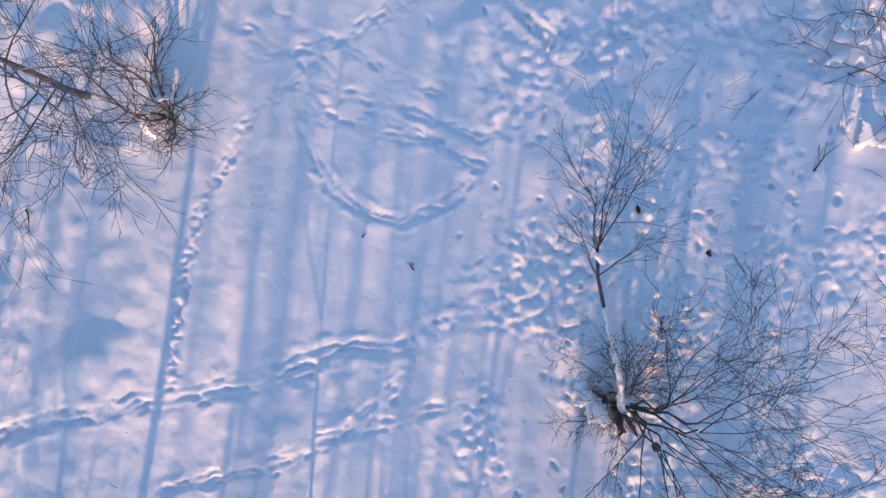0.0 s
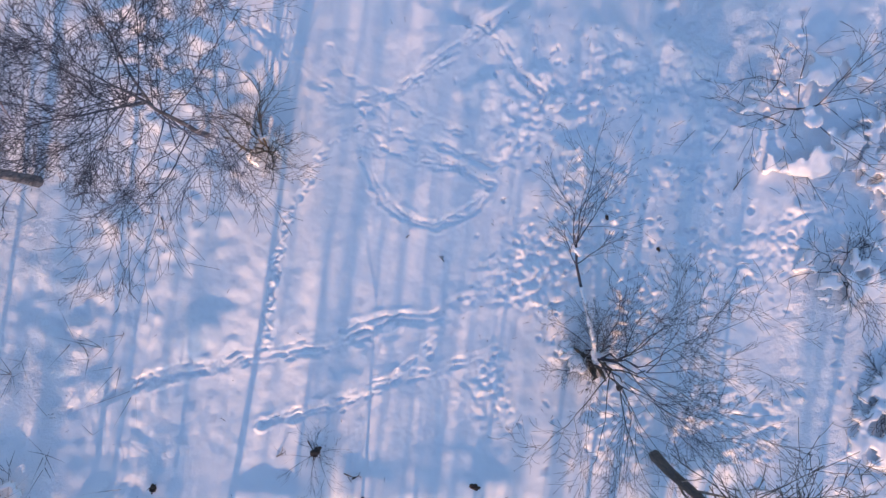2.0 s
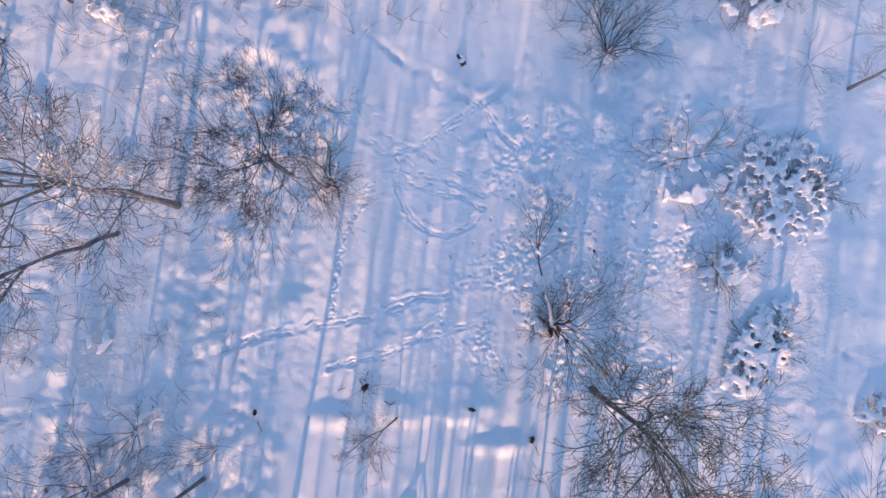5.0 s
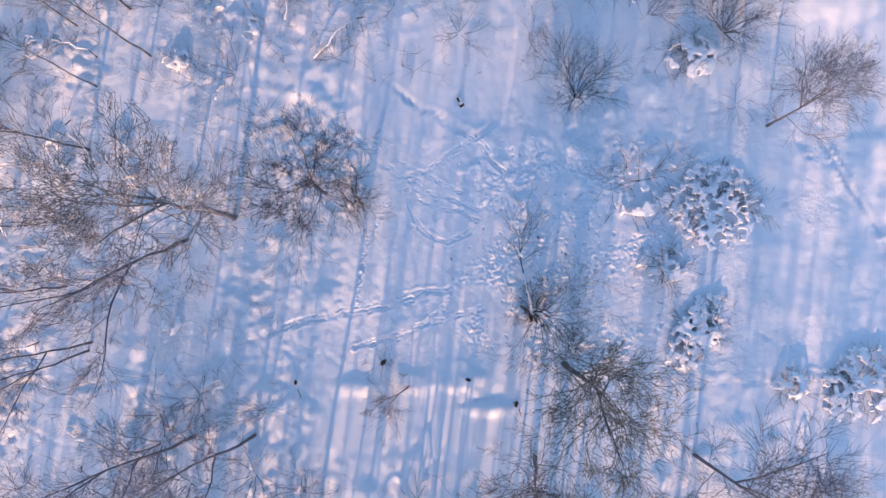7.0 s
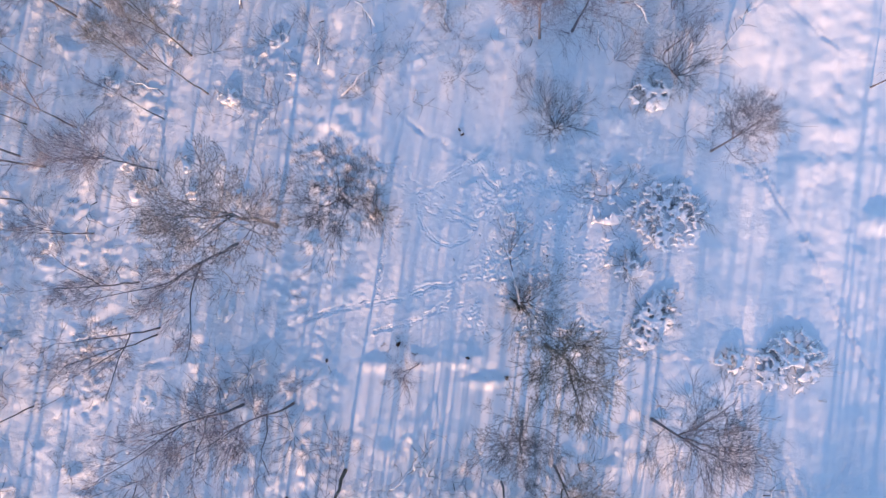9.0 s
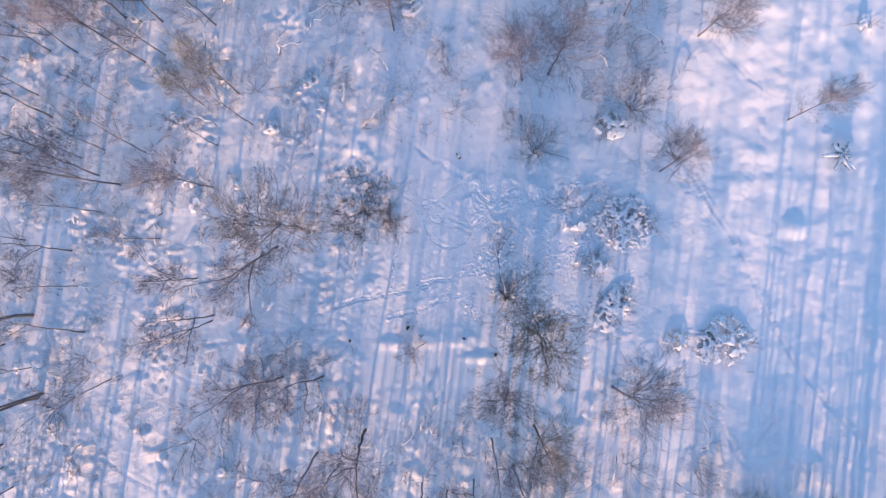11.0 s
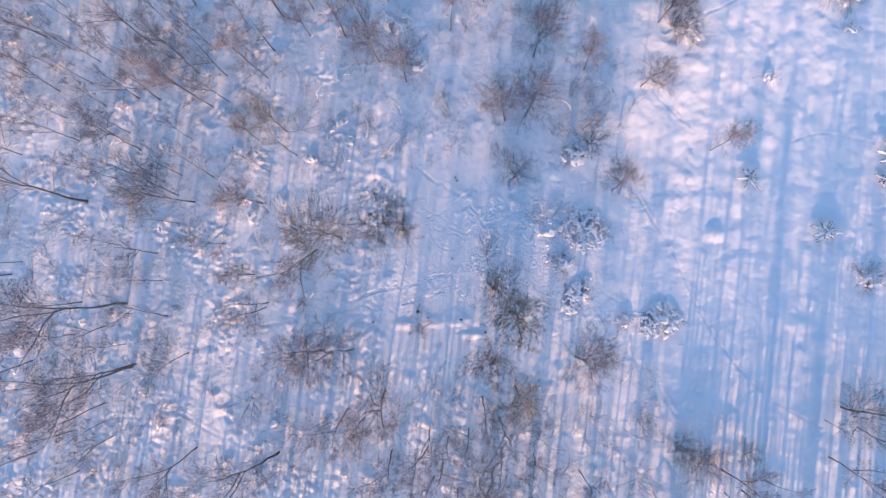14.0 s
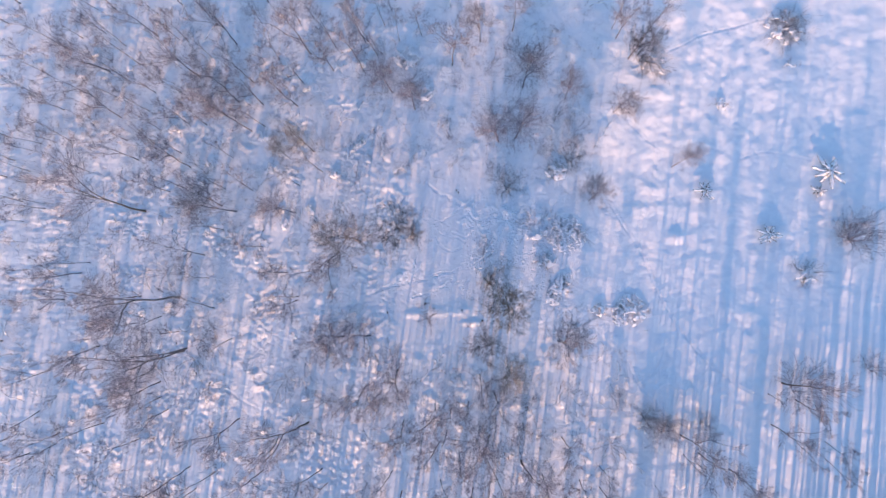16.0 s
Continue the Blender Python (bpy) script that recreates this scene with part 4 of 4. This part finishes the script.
def snow_fir(seed, x, y, reach, boughs):
    """A young fir weighed down: dark boughs spread like a star, each under a tongue of snow."""
    rng = random.Random(seed)
    thing = tagged(new("young_fir"), "young fir with drooping dark boughs under tongues of snow", "fir", "young firs under snow")
    thing.matrix_basis = pose(x, y, ground_at(x, y))
    top = 0.75 * reach
    st = ([], [])
    tube(st, [Vector((0, 0, -0.3)), Vector((0.03, 0, 0.5 * top)), Vector((0, 0.04, top))], [0.06, 0.045, 0.015], 6)
    part("trunk", mesh_of("trunk", st[0], st[1], WOOD), thing)
    for i in range(2 * boughs):
        a, tier = 6.283 * (i + rng.uniform(-0.4, 0.4)) / boughs + 0.4 * (i >= boughs), 1 if i < boughs else 0.6
        size, start = reach * tier * rng.uniform(0.55, 1.15), top * (1.15 - 0.75 * tier) * rng.uniform(0.7, 1.1)
        line = shoot(rng, (0.05 * math.cos(a), 0.05 * math.sin(a), start), (math.cos(a), math.sin(a), 0.25), size, 6, 0.08, -0.07)
        st = ([], [])
        tube(st, line, [0.03, 0.027, 0.023, 0.018, 0.013, 0.009, 0.005], 5)
        # side sprays of needled twigs
        for k in range(34):
            u = 0.12 + 0.86 * k / 33
            p, d = along(line, u)
            side = Vector((-d.y, d.x, rng.uniform(-0.25, 0.05))) * (1 if k % 2 else -1)
            tube(st, shoot(rng, p, d * 0.8 + side, size * rng.uniform(0.18, 0.3) * (1.15 - 0.7 * u), 3, 0.12, -0.03), [0.02, 0.026, 0.02, 0.005], 4)
        bough_part = part("bough", mesh_of("bough", st[0], st[1], NEEDLES), thing)
        st = ([], [])
        spine = [p + Vector((rng.gauss(0, 0.02), rng.gauss(0, 0.02), 0.09)) for p in line]
        tube(st, spine, [size * w * rng.uniform(0.5, 1.7) for w in (0.05, 0.075, 0.09, 0.09, 0.075, 0.06, 0.03)], 8)
        part("snow", mesh_of("snow", st[0], st[1], PAD_SNOW), bough_part, "tongue of snow")


snow_fir(7, 38.6, 9.9, 1.7, 8)
snow_fir(8, 48.0, 2.6, 1.8, 9)
snow_fir(18, 57.4, 12.4, 2.7, 9)
snow_fir(19, 56.0, 9.4, 1.2, 7)
tree("bush", 52.6, 36.4, 3.2)
under = random.Random(8)
for k in range(80):
    snow_shrub(100 + k, under.uniform(-70, -15), under.uniform(-34, 36), under.uniform(0.5, 1.2), under.uniform(0.4, 1.0), under.uniform(0, 180), under.uniform(0.15, 0.4), under.uniform(0.1, 0.45), 4, "low bush buried under lumps of snow", (3, 2), 0.1)


# ---------------------------------------------------------------- the willow with the bowed, snow-covered stem
def willow(x, y):
    rng = random.Random(77)
    z0 = ground_at(x, y)
    thing = tagged(new("willow"), "many-stemmed leafless willow with one snow-covered stem bowed to the ground", "willow")
    thing.matrix_basis = pose(x, y, z0)
    # old stems arch from the foot to the east and south, and long boughs spread from each
    for k in range(8):
        side = radians(-100 + 170 * (k + 0.3 + 0.4 * rng.random()) / 8)
        fork = Vector((0.35 + rng.uniform(0.5, 1.0) * math.cos(side), rng.uniform(0.4, 0.9) * math.sin(side), rng.uniform(0.9, 2.2)))
        st = ([], [])
        pts = [Vector((rng.gauss(0, 0.12), rng.gauss(0, 0.12), -0.1)) * (1 - u) + fork * u + Vector((0, 0, 0.35 * math.sin(3.14 * u))) + Vector((rng.gauss(0, 0.03), rng.gauss(0, 0.03), 0)) for u in (0, 0.2, 0.4, 0.6, 0.8, 1)]
        tube(st, pts, [0.04, 0.036, 0.032, 0.028, 0.025, 0.022], 7)
        for i in range(3):
            a = side + 0.5 * (i - 1) + rng.gauss(0, 0.2)
            bough(rng, st, fork if i else pts[3], (math.cos(a), math.sin(a), rng.uniform(0.0, 0.7)), rng.uniform(2.4, 4.6), rng.uniform(0.015, 0.024), 3, 0.03, 0.18, (5, 4, 3), 0.0045)
        part("stem", mesh_of("stem", st[0], st[1], MOSSY if k % 3 == 0 else TWIG), thing)
    for i in range(12):
        a, length, rise = radians(rng.uniform(20, 270)), rng.uniform(1.6, 3.0), rng.uniform(0.4, 1.0)
        st = ([], [])
        bough(rng, st, (rng.gauss(0, 0.2), rng.gauss(0, 0.2), -0.1), (math.cos(a), math.sin(a), rise), length, rng.uniform(0.018, 0.03), 3, 0.03, 0.2, (5, 4, 3), 0.0045)
        part("stem", mesh_of("stem", st[0], st[1], MOSSY if i % 4 == 0 else TWIG), thing)
    # old mossy stubs at its foot
    for i in range(7):
        a = rng.uniform(2.2, 5.2)
        st = ([], [])
        tube(st, shoot(rng, (0.35 * math.cos(a), 0.3 * math.sin(a), -0.1), (math.cos(a), math.sin(a), 1.2), rng.uniform(0.4, 0.9), 4, 0.15, 0), [0.08, 0.075, 0.07, 0.055, 0.03], 7)
        part("stub", mesh_of("stub", st[0], st[1], MOSSY), thing, "broken stub grown over with lichen")
    # the bowed stem and its fan of branches
    bow = [Vector(v) for v in ((0.0, 0.05, 0.1), (-0.12, 0.8, 0.5), (-0.4, 1.8, 0.75), (-0.62, 2.7, 0.85), (-0.8, 3.5, 0.95), (-0.82, 4.2, 1.05))]
    st = ([], [])
    tube(st, bow, [0.07, 0.062, 0.055, 0.05, 0.045, 0.035], 7)
    for way, length in (((0.05, 1, 0.18), 3.6), ((-0.55, 1, 0.15), 2.6), ((0.55, 1, 0.2), 3.0), ((0.2, 1, 0.3), 2.6), ((-0.25, 1, 0.1), 2.2), ((0.9, 0.9, 0.1), 1.9), ((-0.9, 0.7, 0.1), 1.6)):
        bough(rng, st, bow[-1 if length > 2.4 else -2], way, length, 0.026, 2, 0.02, 0.17, (8, 4), 0.0045)
    stem = part("bowed_stem", mesh_of("bowed_stem", st[0], st[1], TWIG), thing, "stem bowed low and spread into a fan")
    st = ([], [])
    for k in range(3):
        line = bow[k:k + 2]
        n = 8
        pts = [line[0].lerp(line[1], i / (n - 1)) + Vector((rng.gauss(0, 0.012), 0, 0.07)) for i in range(n)]
        tube(st, pts, [rng.uniform(0.06, 0.10) * (1.25 - 0.2 * k) for _ in range(n)], 8)
    part("snow", mesh_of("snow", st[0], st[1], PAD_SNOW), stem, "ridge of snow lying along the stem")
    for px, py, pz, s in ((0.06, 0.12, 0.32, 0.26), (-0.75, 3.95, 1.08, 0.13), (-0.95, 0.25, 0.3, 0.24), (-0.72, -0.05, 0.28, 0.3), (-0.5, -0.15, 0.25, 0.25), (-1.1, 0.5, 0.25, 0.2)):
        part("snow_pad", rng.choice(PADS), thing, "", pose(px, py, pz, 0, 0, rng.uniform(0, 360)) @ Matrix.Diagonal((s * 1.2, s * 0.8, s * 0.8, 1)))
    # tangle of dry grass and thin shoots round the foot
    st = ([], [])
    for i in range(260):
        a = rng.random() * 6.283
        p = Vector((rng.gauss(-0.35, 0.35), rng.gauss(-0.1, 0.25), 0))
        tube(st, shoot(rng, p, (math.cos(a), math.sin(a), rng.uniform(0.3, 1.5)), rng.uniform(0.3, 0.8), 3, 0.25, -0.05), [0.006, 0.005, 0.004, 0.003], 3)
    part("undergrowth", mesh_of("undergrowth", st[0], st[1], MOSSY), thing, "tangle of thin dead shoots")
    bm = bmesh.new()
    bmesh.ops.create_icosphere(bm, subdivisions=3, radius=0.1)
    for v in bm.verts:
        v.co *= 1 + 0.5 * noise.noise(v.co * 18)
        v.co.z *= 1.2
    me = bpy.data.meshes.new("leaf_clump")
    bm.to_mesh(me)
    bm.free()
    me.materials.append(WOOD)
    part("leaf_clump", me, thing, "dark clump of dead leaves caught in twigs", pose(0.72, -0.85, 0.75))


willow(4.18, -4.3)


# ---------------------------------------------------------------- stumps, dead wood and stalks in the snow
def stump(seed, x, y, r, h):
    """A rotten stump: a hollow ring of broken splinters."""
    rng = random.Random(seed)
    thing = tagged(new("stump"), "short dark rotten stump poking out of the snow", "stump", "stumps in the snow")
    thing.matrix_basis = pose(x, y, ground_at(x, y), 0, 0, rng.uniform(0, 360))
    bm = bmesh.new()
    bmesh.ops.create_icosphere(bm, subdivisions=3, radius=1.0)
    for v in bm.verts:
        d = v.co.normalized()
        k = 1 + 0.7 * noise.noise(d * 2.2 + Vector((seed * 5.3, 0, 0))) + 0.35 * noise.noise(d * 6 + Vector((0, seed * 2.1, 0)))
        v.co = Vector((d.x * k * r * 1.25, d.y * k * r * 0.7, d.z * k * h * 0.45))
    me = bpy.data.meshes.new("rotten_block")
    bm.to_mesh(me)
    bm.free()
    me.materials.append(WOOD)
    part("rotten_block", me, thing)
    for i in range(4):
        a, lean = 1.6 * i + rng.uniform(-0.5, 0.5), rng.uniform(-0.6, 0.6)
        st = ([], [])
        tube(st, shoot(rng, (0.6 * r * math.cos(a), 0.4 * r * math.sin(a), -0.1), (lean, rng.uniform(-0.6, 0.6), 1), h * rng.uniform(0.3, 0.8) + 0.1, 3, 0.2, 0), [r * 0.22, r * 0.2, r * 0.15, r * 0.06], 6)
        part("splinter", mesh_of("splinter", st[0], st[1], WOOD, False), thing)
    if seed < 2:
        part("snow_cap", rng.choice(PADS), thing, "cap of snow", pose(0.5 * r, 0.9 * r, h * 0.7) @ Matrix.Diagonal((r * 1.1, r * 0.8, r * 0.8, 1)))


for k, (sx, sy, sr, sh) in enumerate(((-0.85, 10.7, 0.13, 0.3), (-0.6, 10.3, 0.14, 0.25), (-0.2, -8.9, 0.14, 0.2), (3.1, -10.6, 0.16, 0.4), (-12.25, -9.2, 0.13, 0.4), (-6.1, -7.8, 0.2, 0.25), (4.7, 0.9, 0.07, 0.2), (6.6, -0.3, 0.10, 0.15))):
    stump(k, sx, sy, sr, sh)


def dead_branch(seed, x, y, length, turn):
    rng = random.Random(seed)
    st = ([], [])
    bough(rng, st, (0, 0, 0.02), (1, 0, 0.12), length, 0.03, 2, -0.01, 0.12, (3, 2), 0.005)
    ob = tagged(new("dead_branch", mesh_of("dead_branch", st[0], st[1], WOOD)), "dark dead branch lying half sunk in snow", "branch", "dead branches")
    ob.matrix_basis = pose(x, y, ground_at(x, y), 0, 0, turn)


for k, (sx, sy, sl, sa) in enumerate(((-5.0, -8.5, 0.5, -20), (-4.7, -8.7, 0.35, 10), (-6.4, -7.4, 0.9, -60), (-12.1, -9.7, 1.1, -70), (-2.7, 0.2, 0.16, 30), (-1.3, -0.7, 0.2, 120), (3.3, -10.9, 0.5, -90), (9.3, 1.9, 0.8, 60), (-12.0, 1.0, 0.7, -80), (-7.6, -8.0, 0.5, 30), (24.6, -8.7, 1.0, 80), (28.5, -12.2, 0.6, 0))):
    dead_branch(300 + k, sx, sy, sl, sa)


def stalks():
    rng = random.Random(31)
    st = ([], [])
    for i in range(900):
        if i < 420:
            x, y = rng.gauss(4.8, 2.2), rng.gauss(1.0, 4.0)
        else:
            x, y = rng.uniform(-40, 18), rng.uniform(-20, 22)
        p = Vector((x, y, ground_at(x, y) - 0.03))
        tube(st, shoot(rng, p, (rng.gauss(0, 0.5), rng.gauss(0, 0.5), 1), rng.uniform(0.1, 0.38), 2, 0.25, 0), [0.006, 0.005, 0.003], 3)
    tagged(new("dry_stalks", mesh_of("dry_stalks", st[0], st[1], TWIG)), "thin dry stalks poking up through the snow", "stalks", kind="stuff")


stalks()


# ---------------------------------------------------------------- frosted shoots of the wood's floor
#         share, x from, to, y from, to
FLOOR = ((0.68, -78, -13, -44, 44), (0.15, -14, 23, 12, 42), (0.17, -14, 26, -42, -15))


def floor_place(rng):
    """A place on the wood's floor, in loose drifts."""
    while True:
        pick_share = rng.random()
        for share, x0, x1, y0, y1 in FLOOR:
            pick_share -= share
            if pick_share <= 0:
                break
        x, y = rng.uniform(x0, x1), rng.uniform(y0, y1)
        if noise.noise((x * 0.22, y * 0.22, 3.0)) + rng.uniform(-0.45, 0.45) > 0:
            return x, y


def frosted_shoots(count):
    rng = random.Random(29)
    st = ([], [])
    for _ in range(count):
        x, y = floor_place(rng)
        foot_at = Vector((x, y, ground_at(x, y) - 0.05))
        for _ in range(rng.randrange(2, 6)):
            bough(rng, st, foot_at, (rng.gauss(0, 0.7), rng.gauss(0, 0.7), 0.7), rng.uniform(0.5, 1.5), 0.02, 0, 0, 0.1, (1,), rng.uniform(0.009, 0.017), True)
    tagged(new("frosted_shoots", mesh_of("frosted_shoots", st[0], st[1], FROST_TWIG)), "thin frosted shoots standing out of the snow", "undergrowth", kind="stuff")


def snowy_branch(seed):
    """A sapling bowed over by snow: a bent stem with a few side branches, each with a white ridge along it."""
    rng = random.Random(seed)
    thing = tagged(new("bowed_sapling"), "thin sapling bowed over with snow lying along its branches", "sapling", "saplings bowed by snow")
    reach, rise = rng.uniform(3.0, 5.0), rng.uniform(0.8, 1.5)
    main = [Vector((reach * u, rng.gauss(0, 0.12), rise * math.sin(3.1 * u ** 0.75) - 0.1)) for u in (0, 0.12, 0.26, 0.4, 0.55, 0.7, 0.85, 1)]
    lines = [(main, 0.045)]
    for k in range(6):
        p, d = along(main, 0.3 + 0.65 * k / 6)
        way = d + Vector((-d.y, d.x, 0)) * rng.choice((-1, 1)) * rng.uniform(0.5, 1.1) + Vector((0, 0, 0.2))
        lines.append((shoot(rng, p, way, rng.uniform(0.8, 1.8), 5, 0.16, -0.05), 0.022))
    for pts, r in lines:
        bark, n = ([], []), len(pts)
        tube(bark, pts, [r * (1 - 0.75 * i / (n - 1)) for i in range(n)], 5)
        kind = "stem" if pts is main else "side_branch"
        part(kind, mesh_of(kind, bark[0], bark[1], TWIG), thing)
    snow = ([], [])
    ridge = [p + Vector((rng.gauss(0, 0.02), rng.gauss(0, 0.02), 0.06)) for p in main[1:]]
    tube(snow, ridge, [rng.uniform(0.03, 0.085) for _ in ridge], 6)
    part("snow", mesh_of("snow", snow[0], snow[1], PAD_SNOW), thing, "white ridge of snow")
    return thing


frosted_shoots(4200)
bowed = [snowy_branch(400 + k) for k in range(7)]
rng_bowed = random.Random(41)
for k in range(120):
    bx, by = floor_place(rng_bowed)
    while bx > -26 and abs(by) < 15:
        bx, by = floor_place(rng_bowed)
    m = pose(bx, by, ground_at(bx, by), 0, 0, rng_bowed.uniform(0, 360))
    if k < 7:
        bowed[k].matrix_basis = m
    else:
        copy_thing(bowed[k % 7], m)
